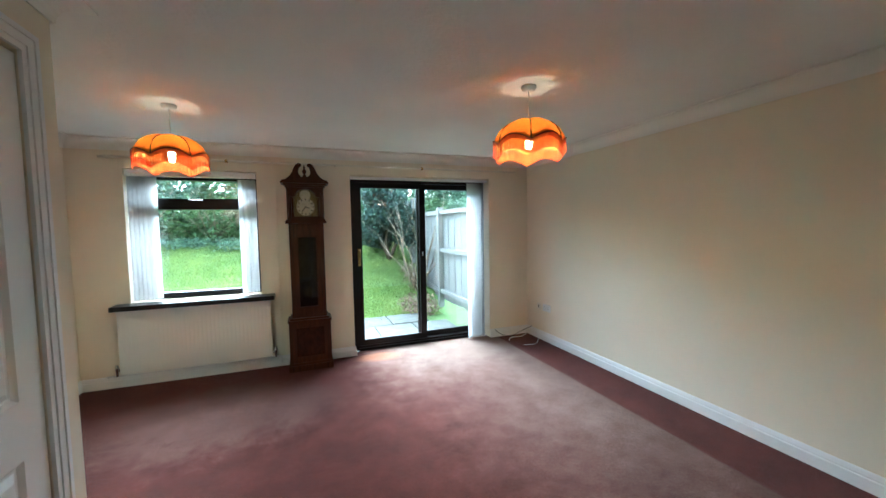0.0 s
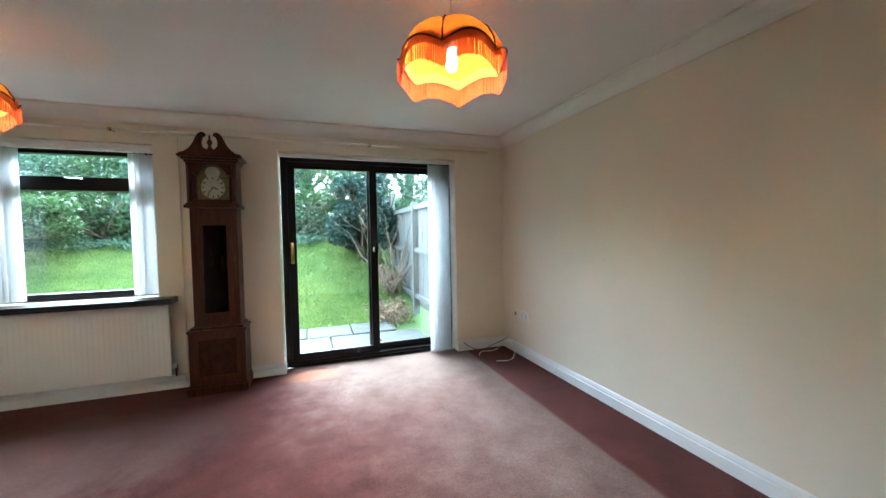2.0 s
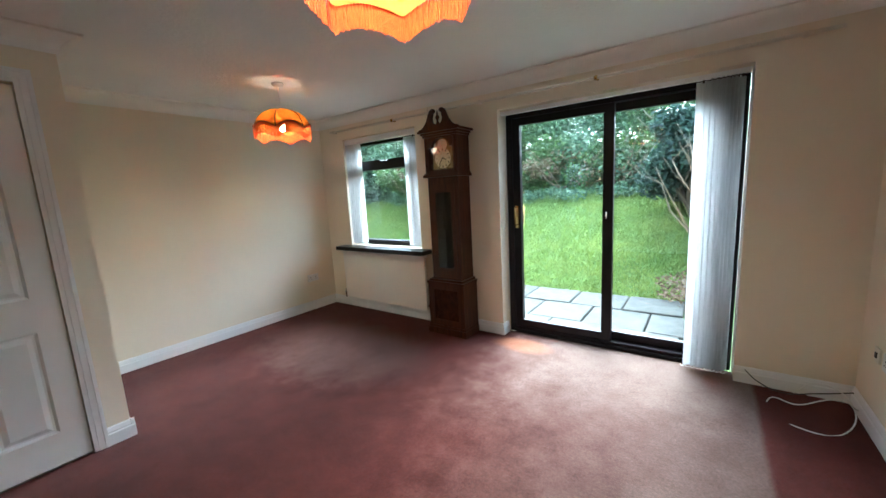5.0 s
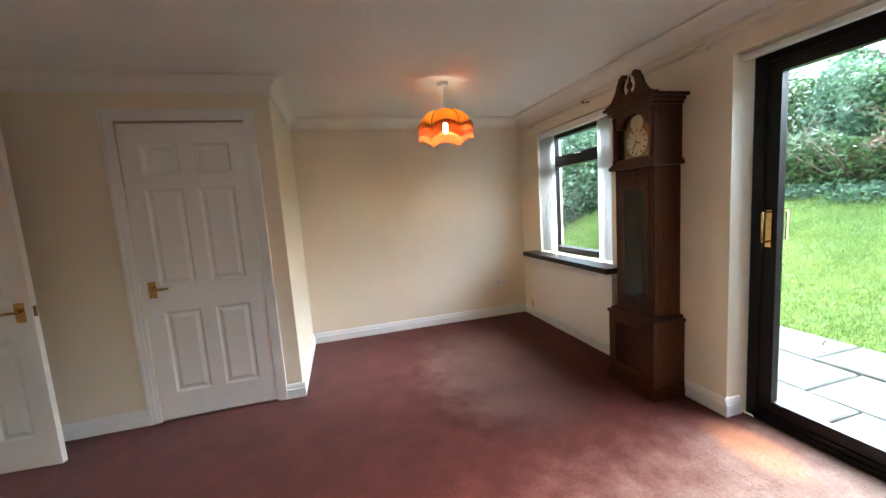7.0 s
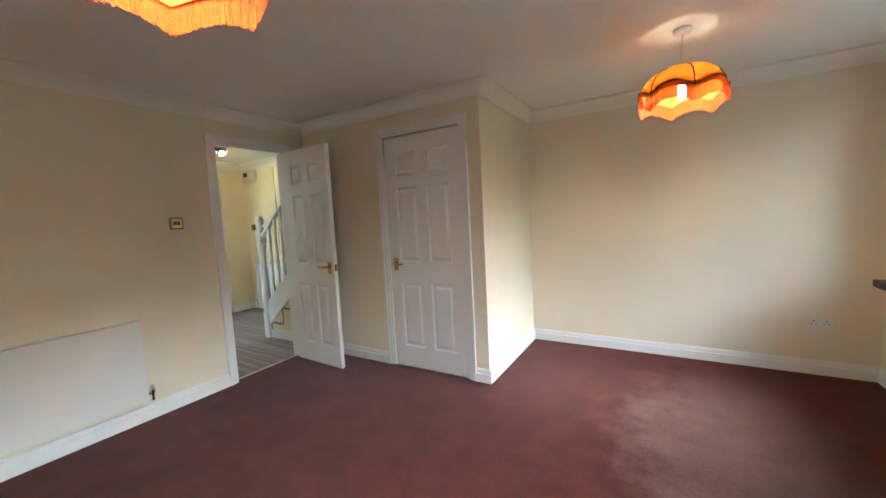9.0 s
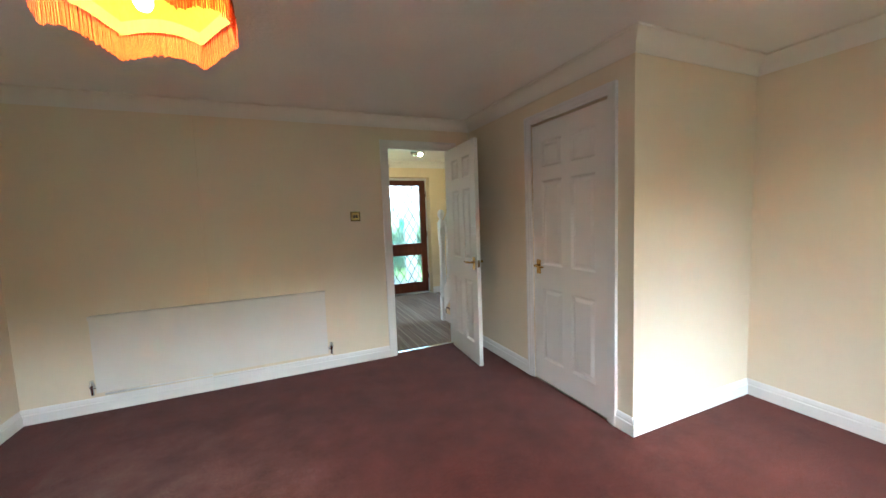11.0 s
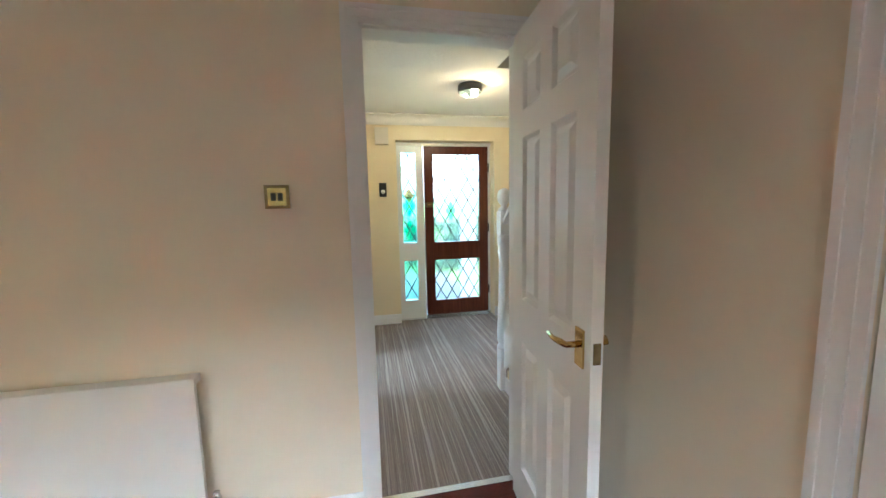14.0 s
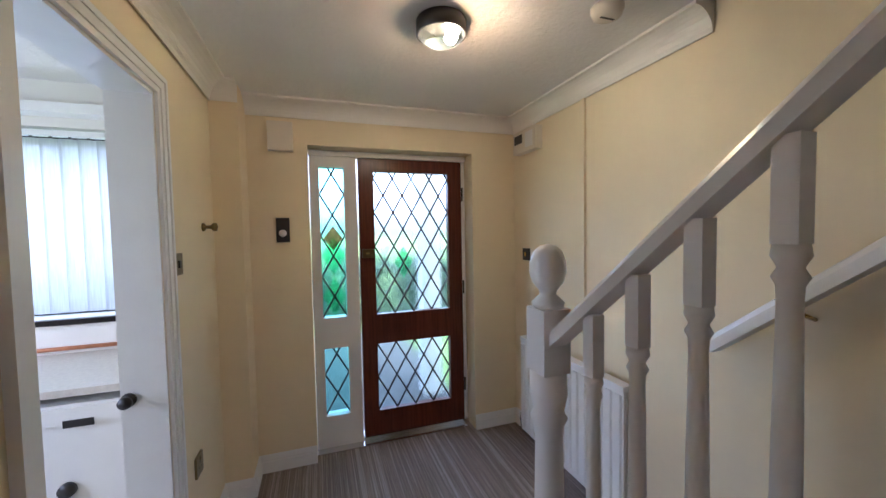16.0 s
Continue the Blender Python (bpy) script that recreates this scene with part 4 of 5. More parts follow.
t1 = boxes("cable_trunking", [((0.36, YN - 0.012, 0.108), (0.38, YN, H - 0.1))], M_WALL, bevel=0.002)
tagged(t1, "cream painted cable trunking beside the clock", "trunking")
t2 = boxes("cable_trunking", [((2.235, 0.0, 0.76), (2.251, 0.010, H - 0.1))], M_WALL, bevel=0.002)
tagged(t2, "cream painted cable trunking above the radiator", "trunking")


def loose_cable(name, pts, r, mat, label):
    cu = bpy.data.curves.new(name, "CURVE")
    cu.dimensions, cu.bevel_depth, cu.bevel_resolution, cu.resolution_u = "3D", r, 2, 8
    sp = cu.splines.new("BEZIER")
    sp.bezier_points.add(len(pts) - 1)
    for b, p in zip(sp.bezier_points, pts):
        b.co, b.handle_left_type, b.handle_right_type = p, "AUTO", "AUTO"
    cu.materials.append(mat)
    ob = new(name, cu)
    return tagged(ob, label, "cable")


loose_cable("aerial_cable", [(3.36, 4.150, 0.09), (3.25, 4.050, 0.17), (3.12, 4.090, 0.08), (3.0, 4.210, 0.004), (3.12, 3.970, 0.004), (3.3, 4.030, 0.01), (3.33, 4.200, 0.12), (3.22, 4.270, 0.15), (3.12, 4.270, 0.06)], 0.0035, M_WPLASTIC, "loose white aerial cable lying on the carpet")
loose_cable("black_cable", [(3.36, 4.250, 0.14), (3.24, 4.330, 0.06), (3.08, 4.350, 0.012), (2.96, 4.370, 0.05), (2.90, 4.395, 0.10)], 0.0035, M_DARK, "short black cable lying by the skirting")


# ---- hall ----
def front_door():
    root = base_of("front_door")
    y0, y1 = -2.785, -2.735
    x0, x1, z1 = -0.705, 0.055, 1.99
    st = 0.105
    boxes("leaf_frame", [((x0, y0, 0.03), (x0 + st, y1, z1)), ((x1 - st, y0, 0.03), (x1, y1, z1)), ((x0 + st, y0, 0.03), (x1 - st, y1, 0.20)), ((x0 + st, y0, 0.685), (x1 - st, y1, 0.895)), ((x0 + st, y0, z1 - 0.09), (x1 - st, y1, z1))], M_DOORWOOD, root, bevel=0.004)
    for z0, zt in ((0.20, 0.685), (0.895, z1 - 0.09)):
        leaded(root, x0 + st, x1 - st, z0, zt, -2.76, M_FROST, 4)
    boxes("lock", [((x1 - 0.10, y1, 1.30), (x1 - 0.015, y1 + 0.028, 1.36))], M_OLDBRASS, root, bevel=0.004)
    lathe("lock_knob", [(0.0, 0.0), (0.014, 0.0), (0.016, 0.012), (0.0, 0.014)], M_BRASS, (x1 - 0.05, y1 + 0.035, 1.325), root)
    for z in (0.25, 1.0, 1.7):
        tube("hinge", [(x0 - 0.006, y1 + 0.006, z), (x0 - 0.006, y1 + 0.006, z + 0.10)], 0.007, M_DARK, root)
    return tagged(root, "red-brown hardwood front door with leaded diamond glass, closed", "door")


def leaded(root, xa, xb, za, zb, y, mat, across):
    """Obscured panes in a diamond lattice of lead, with some diamonds in green."""
    glass_ob = boxes("pane", [((xa, y - 0.002, za), (xb, y + 0.002, zb))], mat, root)
    glass_ob.visible_shadow = False
    w = (xb - xa) / across
    h = w * 1.75
    bm = bmesh.new()
    for s in (-1, 1):
        k = -40
        while k < 40:
            # line x = xa + w*k + s*(z - za)*w/h, cut to the opening
            pts = []
            for z in (za, zb):
                pts.append((xa + w * k + s * (z - za) * w / h, z))
            (xs, zs), (xe, ze) = pts
            t0, t1 = 0.0, 1.0
            dx = xe - xs
            lo, hi = sorted(((xa - xs) / dx, (xb - xs) / dx))
            t0, t1 = max(t0, lo), min(t1, hi)
            if t1 - t0 > 0.01:
                p = Vector((xs + dx * t0, y + 0.005, zs + (ze - zs) * t0))
                q = Vector((xs + dx * t1, y + 0.005, zs + (ze - zs) * t1))
                add_tube(bm, [p, q], 0.0065, 6)
            k += 1
    mesh_object("lead_lattice", bm, M_DARK, root)
    rng = random.Random(int(za * 100) + across)
    rows = int((zb - za) / h)
    for j in range(rows * 2):
        for i in range(across):
            cx = xa + w * (i + (0.5 if j % 2 == 0 else 1.0))
            cz = za + h / 2 * (j + 1)
            if cx + w / 2 > xb + 1e-4 or cz + h / 2 > zb or rng.random() > (0.08 if across > 3 else 0.3):
                continue
            ob = prism("coloured_diamond", [(0, -h / 2 + 0.004), (w / 2 - 0.003, 0), (0, h / 2 - 0.004), (-w / 2 + 0.003, 0)], (cx, y + 0.0025, cz), (1, 0, 0), (0, 0, 1), (0, 0.0015, 0), M_FROSTGREEN, root)
            ob.visible_shadow = False


front_door()


def sidelight():
    root = base_of("window_2")
    boxes("frame", [((0.065, -2.81, 0.0), (0.15, -2.73, 1.99)), ((0.31, -2.81, 0.0), (FD[1] - 0.004, -2.73, 1.99)), ((0.15, -2.81, 0.0), (0.31, -2.73, 0.22)), ((0.15, -2.81, 0.69), (0.31, -2.73, 0.90)), ((0.15, -2.81, 1.92), (0.31, -2.73, 1.99))], M_GLOSS, root, bevel=0.003)
    boxes("head", [((FD[0] + 0.004, -2.82, 1.992), (FD[1] - 0.004, -2.72, FD[2] - 0.002))], M_GLOSS, root, bevel=0.003)
    boxes("jamb", [((FD[0] + 0.004, -2.82, 0.0), (-0.709, -2.74, 1.992))], M_GLOSS, root, bevel=0.003)
    boxes("threshold", [((FD[0] + 0.004, -2.83, -0.01), (0.06, -2.72, 0.028))], M_CHROME, root, bevel=0.003)
    for z0, zt in ((0.22, 0.69), (0.90, 1.92)):
        leaded(root, 0.15, 0.31, z0, zt, -2.775, M_FROSTCYAN, 1)
    d = prism("coloured_diamond", [(0, -0.085), (0.062, 0), (0, 0.085), (-0.062, 0)], (0.23, -2.769, 1.44), (1, 0, 0), (0, 0, 1), (0, 0.006, 0), M_FROSTRED, root)
    return tagged(root, "white-framed narrow side window with leaded coloured glass", "window", kind="structure")


sidelight()
mat_well = boxes("door_mat_edge", [((-0.70, -2.72, -0.002), (0.375, -2.66, 0.004))], M_CHROME)
tagged(mat_well, "metal carpet strip at the front door", kind="structure")

ch = base_of("door_chime", (0.525, HF, 2.065))
boxes("chime_case", [((-0.07, 0, -0.085), (0.07, 0.05, 0.085))], M_PLASTIC, ch, bevel=0.006)
tagged(ch, "cream box door chime on the hall wall", "door chime")
ph = base_of("thermostat", (0.53, HF, 1.50))
boxes("backplate", [((-0.038, 0, -0.075), (0.038, 0.016, 0.075))], M_DARK, ph, bevel=0.004)
lathe("dial", [(0.0, 0.0), (0.022, 0.0), (0.022, 0.012), (0.0, 0.014)], M_WPLASTIC, (0, 0, 0), ph)
ph.children[-1].matrix_basis = pose(0, 0.016, -0.02, -90)
tagged(ph, "dark thermostat with a white dial on the hall wall", "thermostat")
mt = base_of("alarm_box", (HR, -2.37, 2.085))
boxes("case", [((0, -0.14, -0.075), (0.055, 0.14, 0.075))], M_PLASTIC, mt, bevel=0.005)
boxes("display", [((0.053, -0.12, -0.01), (0.058, -0.02, 0.05))], M_DARK, mt)
boxes("keypad", [((0.053, 0.02, -0.05), (0.058, 0.11, 0.05))], M_WPLASTIC, mt, bevel=0.001)
tagged(mt, "cream electric meter box high on the hall wall", "meter")
pipe = boxes("cable_trunking", [((HR, -1.84, 0.77), (HR + 0.016, -1.812, H - 0.1))], M_HALL, bevel=0.002)
tagged(pipe, "cream painted cable trunking above hall radiator", "trunking")
plate("light_switch", (HL, -1.815, 1.362), -90, 0.085, 0.085, M_OLDBRASS, "brass light switch on cream hall wall", "light switch", rockers=1, rocker_mat=M_DARK)
plate("light_switch", (HR, -2.43, 1.30), 90, 0.085, 0.085, M_DARK, "dark switch plate on hall wall", "light switch", rockers=1, rocker_mat=M_BRASS)
plate("wall_socket", (HL, -1.95, 0.48), -90, 0.086, 0.086, M_OLDBRASS, "brass single wall socket in the hall", "socket", sockets=1)
hk = base_of("coat_hook", (HL, -2.19, 1.514))
lathe("knob", [(0.0, 0.0), (0.02, 0.0), (0.02, 0.008), (0.008, 0.015), (0.009, 0.035), (0.02, 0.045), (0.02, 0.06), (0.0, 0.066)], M_OLDBRASS, (0, 0, 0), hk, 14)
hk.children[0].matrix_basis = pose(0, 0, 0, 0, -90, 0)
tagged(hk, "aged brass round hook on the hall wall", "hook")

hl = base_of("hall_ceiling_lamp", (-0.15, -1.51, H))
lathe("band", [(0.0, 0), (0.095, 0), (0.098, -0.005), (0.098, -0.055), (0.092, -0.058), (0.088, -0.055), (0.088, -0.02), (0.0, -0.02)], M_DARK, (0, 0, 0), hl, 32)
lathe("frosted_bowl", [(0.086, -0.052), (0.080, -0.070), (0.055, -0.086), (0.0, -0.094)], M_FROST, (0, 0, 0), hl, 32)
hl.children[-1].visible_shadow = False
lathe("bulb", [(0.0, 0.0), (0.018, -0.008), (0.025, -0.03), (0.018, -0.05), (0.0, -0.056)], M_BULB, (-0.03, 0.02, -0.036), hl)
tagged(hl, "round ceiling lamp with a dark band, lit", "ceiling lamp")
point_lamp("hall_bulb_light", (-0.19, -1.47, H - 0.13), HALL_WATTS, (1.0, 0.62, 0.27), 0.03)
sm = base_of("smoke_alarm", (-0.71, -1.25, H))
lathe("alarm_body", [(0.0, 0), (0.058, 0), (0.058, -0.012), (0.050, -0.034), (0.030, -0.040), (0.0, -0.040)], M_PLASTIC, (0, 0, 0), sm, 28)
boxes("vent", [((-0.03, -0.004, -0.0415), (0.03, 0.004, -0.039))], M_DARK, sm)
tagged(sm, "cream round smoke alarm on the hall ceiling", "smoke alarm")

# staircase, rising from the hall along the room's wall
RISE, GOING, Y0 = 0.19, 0.225, -0.87
stairs = base_of("staircase", (0, 0, 0))
for i in range(12):
    y = Y0 + GOING * i
    if y > YR - 0.3:
        break
    boxes("tread", [((HR + 0.03, y - 0.015, RISE * (i + 1) - 0.025), (-0.21, y + GOING, RISE * (i + 1)))], M_STRIPE, stairs, bevel=0.006)
    boxes("riser", [((HR + 0.03, y, RISE * i), (-0.21, y + 0.02, RISE * (i + 1) - 0.025))], M_STRIPE, stairs)
K = RISE / GOING
NX, NY = -0.208, -0.905


def string_board(x):
    y_a, y_b = NY + 0.01, YR - 0.15 if x < -0.5 else -0.12
    top = 0.225 + (y_a + 1.11) * K
    o = [(y_a, 0.0), (y_a, top), (y_b, top + (y_b - y_a) * K + 0.02), (y_b, top + (y_b - y_a) * K - 0.26), (y_a + 0.02, top - 0.26), (y_a + 0.02, 0.0)]
    prism("string_board", o, (x, 0, 0), (0, 1, 0), (0, 0, 1), (0.03, 0, 0), M_GLOSS, stairs)


string_board(-0.223)
string_board(HR)
# panelled side below the string
prism("spandrel", [(-0.88, 0.0), (-0.10, 0.0), (-0.10, 0.86), (-0.88, 0.20)], (-0.221, 0, 0), (0, 1, 0), (0, 0, 1), (0.008, 0, 0), M_HALL, stairs)
boxes("spandrel_skirting", [((-0.213, -0.86, 0), (-0.200, -0.1, 0.10))], M_GLOSS, stairs, bevel=0.003)
bm = bmesh.new()
add_box(bm, (NX - 0.038, NY - 0.038, 0), (NX + 0.038, NY + 0.038, 0.30))
mesh_object("newel_foot", bm, M_GLOSS, stairs, bevel=0.008)
boxes("newel_block", [((NX - 0.038, NY - 0.038, 1.115), (NX + 0.038, NY + 0.038, 1.275))], M_GLOSS, stairs, bevel=0.008)
lathe("newel_turning", [(0.045, 0.30), (0.048, 0.32), (0.036, 0.335), (0.045, 0.36), (0.048, 0.42), (0.040, 0.60), (0.034, 0.94), (0.038, 0.98), (0.046, 0.998), (0.037, 1.015), (0.047, 1.06), (0.045, 1.115)], M_GLOSS, (NX, NY, 0), stairs, 24)
lathe("newel_cap", [(0.036, 1.22), (0.040, 1.235), (0.020, 1.255), (0.022, 1.265), (0.038, 1.285), (0.045, 1.31), (0.044, 1.335), (0.036, 1.36), (0.020, 1.375), (0.0, 1.38)], M_GLOSS, (NX, NY, 0.053), stairs, 24)
ra = (NY + 0.03, 1.17)
hr = [(-0.024, -0.020), (-0.024, 0.008), (-0.019, 0.019), (-0.008, 0.025), (0.008, 0.025), (0.019, 0.019), (0.024, 0.008), (0.024, -0.020)]
prism("handrail", hr, (NX, ra[0], ra[1] + 0.03), (1, 0, 0), (0, 0, 1), (0, -0.12 - ra[0], (-0.12 - ra[0]) * K), M_GLOSS, stairs)
for k in range(7):
    y = -0.745 + 0.112 * k
    if y > -0.14:
        break
    foot = 0.225 + (y + 1.11) * K - 0.01
    head = 1.17 + (y - ra[0]) * K + 0.01
    boxes("baluster_block", [((NX - 0.0145, y - 0.0145, head - 0.13), (NX + 0.0145, y + 0.0145, head))], M_GLOSS, stairs, bevel=0.003)
    boxes("baluster_foot", [((NX - 0.0145, y - 0.0145, foot - 0.03), (NX + 0.0145, y + 0.0145, foot + 0.10))], M_GLOSS, stairs, bevel=0.003)
    hgt = head - 0.13 - foot - 0.10
    lathe("baluster", [(0.014, 0), (0.0155, 0.012), (0.011, 0.025), (0.015, 0.05), (0.017, 0.10), (0.0155, hgt * 0.55), (0.013, hgt - 0.07), (0.014, hgt - 0.05), (0.019, hgt - 0.04), (0.013, hgt - 0.028), (0.020, hgt - 0.014), (0.018, hgt)], M_GLOSS, (NX, y, foot + 0.10), stairs, 14)
tagged(stairs, "white painted staircase with turned newel post and balusters", "staircase")
wr = base_of("wall_handrail")
wy = -1.06
prism("rail", [(1.3 * u, 1.5 * v) for u, v in hr], (HR + 0.065, wy, 1.045), (1, 0, 0), (0, 0, 1), (0, 2.2, 2.2 * K), M_GLOSS, wr)
for d in (0.25, 1.3):
    tube("bracket", [(HR, wy + d, 0.97 + d * K), (HR + 0.06, wy + d, 0.99 + d * K), (HR + 0.065, wy + d, 1.03 + d * K)], 0.007, M_BRASS, wr)
tagged(wr, "white wooden handrail fixed along the stair wall", "handrail")

# ---- kitchen seen from the hall ----
kn = base_of("coat_hook", (HL + 0.115, KD[0] + 0.012, 0.905))
lathe("knob", [(0.0, 0.0), (0.024, 0.0), (0.024, 0.006), (0.010, 0.012), (0.010, 0.018), (0.022, 0.026), (0.020, 0.038), (0.0, 0.042)], M_DARK, (0, 0, 0), kn, 16)
kn.children[0].matrix_basis = pose(0, 0, 0, -90, 0, 0)
tagged(kn, "dark round hook on the white kitchen door jamb", "hook")
wm = base_of("washing_machine", (1.32, -2.28, 0))
boxes("cabinet", [((-0.30, -0.30, 0.01), (0.30, 0.28, 0.80))], M_WPLASTIC, wm, bevel=0.012)
boxes("control_panel", [((-0.29, 0.279, 0.72), (0.29, 0.292, 0.79))], M_WPLASTIC, wm, bevel=0.003)
boxes("drawer_grip", [((-0.10, 0.290, 0.71), (0.0, 0.296, 0.74))], M_DARK, wm, bevel=0.003)
lathe("knob", [(0.0, 0), (0.03, 0), (0.028, 0.022), (0, 0.024)], M_DARK, (0, 0, 0), wm)
wm.children[-1].matrix_basis = pose(0.16, 0.292, 0.735, -90)
lathe("door_ring", [(0.15, 0.0), (0.20, 0.0), (0.20, 0.02), (0.185, 0.035), (0.162, 0.03), (0.15, 0.004)], M_RAD, (0, 0, 0), wm, 36)
wm.children[-1].matrix_basis = pose(0.0, 0.28, 0.455, -90)
lathe("door_glass", [(0.0, 0.035), (0.08, 0.030), (0.152, 0.006)], M_DARK, (0, 0, 0), wm, 36)
wm.children[-1].matrix_basis = pose(0.0, 0.284, 0.455, -90)
tagged(wm, "white front-loading washing machine under the worktop", "washing machine")
wt = boxes("worktop", [((1.0, HF, 0.835), (2.6, -1.99, 0.865))], M_COUNTER, bevel=0.004)
tagged(wt, "pale kitchen worktop below the window", "worktop")
cpipe = tube("copper_pipe", [(0.97, HF + 0.02, 0.895), (2.5, HF + 0.02, 0.895)], 0.011, M_COPPER)
tagged(cpipe, "bare copper pipe along the kitchen wall", "pipe")
ks = boxes("kitchen_sill", [((1.22, HF - 0.15, 1.02), (2.38, HF + 0.03, 1.048))], M_SILL, bevel=0.003)
tagged(ks, "dark kitchen window sill", kind="structure")
vertical_blind("vertical_blind", 1.28, 2.32, 1.25, 2.35, HF - 0.04, 2.01, 1.075, 13, 12, "pale vertical blind closed over the kitchen window")
kw = base_of("window_3")
boxes("frame", bar_frame(1.255, 2.345, 1.05, 2.045, 0.05, HF - 0.22, HF - 0.15), M_BLACK, kw, bevel=0.004)
glass("pane", (1.305, HF - 0.187, 1.10), (2.295, HF - 0.183, 1.995), kw)
tagged(kw, "dark-framed kitchen window", "window", kind="structure")
sh = boxes("pipe_boxing", [((1.0, HF, 2.10), (2.8, HF + 0.10, 2.15))], M_TRIM, bevel=0.004)
tagged(sh, "white boxed rail above the kitchen window", "boxing")


# ---- garden ----
def ground_z(x, y):
    """Level by the house, a short steep lawn, then a bank."""
    if y < 6.45:
        return -0.16
    z = -0.16 + 1.25 * min(1, (y - 6.45) / 3.3)
    t = min(1, max(0, (y - 9.6) / 4.0))
    z += 1.5 * t * t * (3 - 2 * t)
    return z + 0.05 * noise.noise(Vector((x * 0.5, y * 0.5, 0))) * min(1, y - 6.45)


def axis_steps(lo, hi, fine0, fine1, fine):
    vals = [v for v in (lo, lo / 3, lo / 10) if v < fine0 - 1] + list(np.arange(fine0, fine1 + 1e-6, fine)) + [v for v in (hi / 10, hi / 3, hi) if v > fine1 + 1]
    return sorted(float(v) for v in vals)


bm = bmesh.new()
xs, ys = axis_steps(-600, 600, -14, 14, 0.5), axis_steps(-600, 600, -9, 24, 0.5)
grid = [[bm.verts.new((x, y, ground_z(x, y))) for x in xs] for y in ys]
for a, b in zip(grid, grid[1:]):
    for i in range(len(xs) - 1):
        bm.faces.new((a[i], a[i + 1], b[i + 1], b[i]))
tagged(mesh_object("ground", bm, M_LAWN, smooth=True), "rough green garden lawn climbing to a bank", kind="structure")

pav = base_of("pavement", (0, 0, 0))
rng = random.Random(4)
slab_meshes = []
for k in range(4):
    sb = bmesh.new()
    add_box(sb, (-0.292, -0.292, -0.05), (0.292, 0.292, 0))
    for v in sb.verts:
        v.co.x += rng.uniform(-0.006, 0.006)
        v.co.y += rng.uniform(-0.006, 0.006)
    bmesh.ops.bevel(sb, geom=[e for e in sb.edges if e.verts[0].co.z > -0.01 and e.verts[1].co.z > -0.01], offset=0.008, segments=1, affect="EDGES")
    me = bpy.data.meshes.new("slab")
    sb.to_mesh(me)
    sb.free()
    me.materials.append(M_SLAB)
    slab_meshes.append(me)
for j in range(3):
    for i in range(8):
        ob = new("slab", slab_meshes[(i * 3 + j) % 4])
        ob.parent = pav
        ob.matrix_basis = pose(-2.0 + 0.6 * i + (0.3 if j % 2 else 0.0), 5.0 + 0.6 * j, -0.085 + rng.uniform(-0.006, 0.006), rng.uniform(-0.6, 0.6), rng.uniform(-0.6, 0.6), 0)
tagged(pav, "weathered grey concrete patio slabs with mossy joints", kind="structure")


def blades(name, count, box, mat, height, label, avoid=None):
    r = random.Random(11)
    verts, faces = [], []
    for _ in range(count):
        x = r.uniform(box[0], box[1])
        y = box[2] + (box[3] - box[2]) * r.random() ** 1.2
        z = ground_z(x, y)
        h = height * r.uniform(0.5, 1.3)
        a = r.uniform(0, 6.28)
        w = 0.007 + 0.0006 * (y - 6)
        dx, dy = math.cos(a) * w, math.sin(a) * w
        lx, ly = r.gauss(0, 0.5) * h, r.gauss(0, 0.5) * h
        n = len(verts)
        verts += [(x - dx, y - dy, z - 0.01), (x + dx, y + dy, z - 0.01), (x + lx, y + ly, z + h)]
        faces.append((n, n + 1, n + 2))
    me = bpy.data.meshes.new(name)
    me.from_pydata(verts, [], faces)
    me.materials.append(mat)
    return tagged(new(name, me), label, "grass", kind="stuff")


blades("grass", 130000, (-6.5, 2.9, 6.45, 10.0), M_BLADE, 0.04, "short uneven lawn grass")


def leaf_cloud(verts, faces, r, centre, radii, count, size, shell=0.5):
    """Pointed leaves scattered through an ellipsoid, thicker towards its skin."""
    for _ in range(count):
        d = Vector((r.gauss(0, 1), r.gauss(0, 1), r.gauss(0, 1))).normalized()
        k = shell + (1 - shell) * r.random() ** 0.6
        k *= 1 + 0.22 * noise.noise(Vector(centre) * 1.7 + d * 2.2)
        p = Vector((centre[0] + d.x * radii[0] * k, centre[1] + d.y * radii[1] * k, centre[2] + d.z * radii[2] * k))
        if p.z < ground_z(p.x, p.y):
            continue
        s = size * r.uniform(0.6, 1.4)
        u = Vector((r.gauss(0, 1), r.gauss(0, 1), r.gauss(0, 0.7))).normalized()
        v = u.cross(Vector((r.gauss(0, 1), r.gauss(0, 1), r.gauss(0, 1)))).normalized()
        n = len(verts)
        verts += [tuple(p - u * s), tuple(p + v * s * 0.45), tuple(p + u * s), tuple(p - v * s * 0.45)]
        faces.append((n, n + 1, n + 2, n + 3))


def foliage(name, clouds, mat, seed, parent=None):
    r = random.Random(seed)
    verts, faces = [], []
    for c in clouds:
        leaf_cloud(verts, faces, r, *c)
    me = bpy.data.meshes.new(name)
    me.from_pydata(verts, [], faces)
    me.materials.append(mat)
    ob = new(name, me)
    if parent:
        ob.parent = parent
    return ob


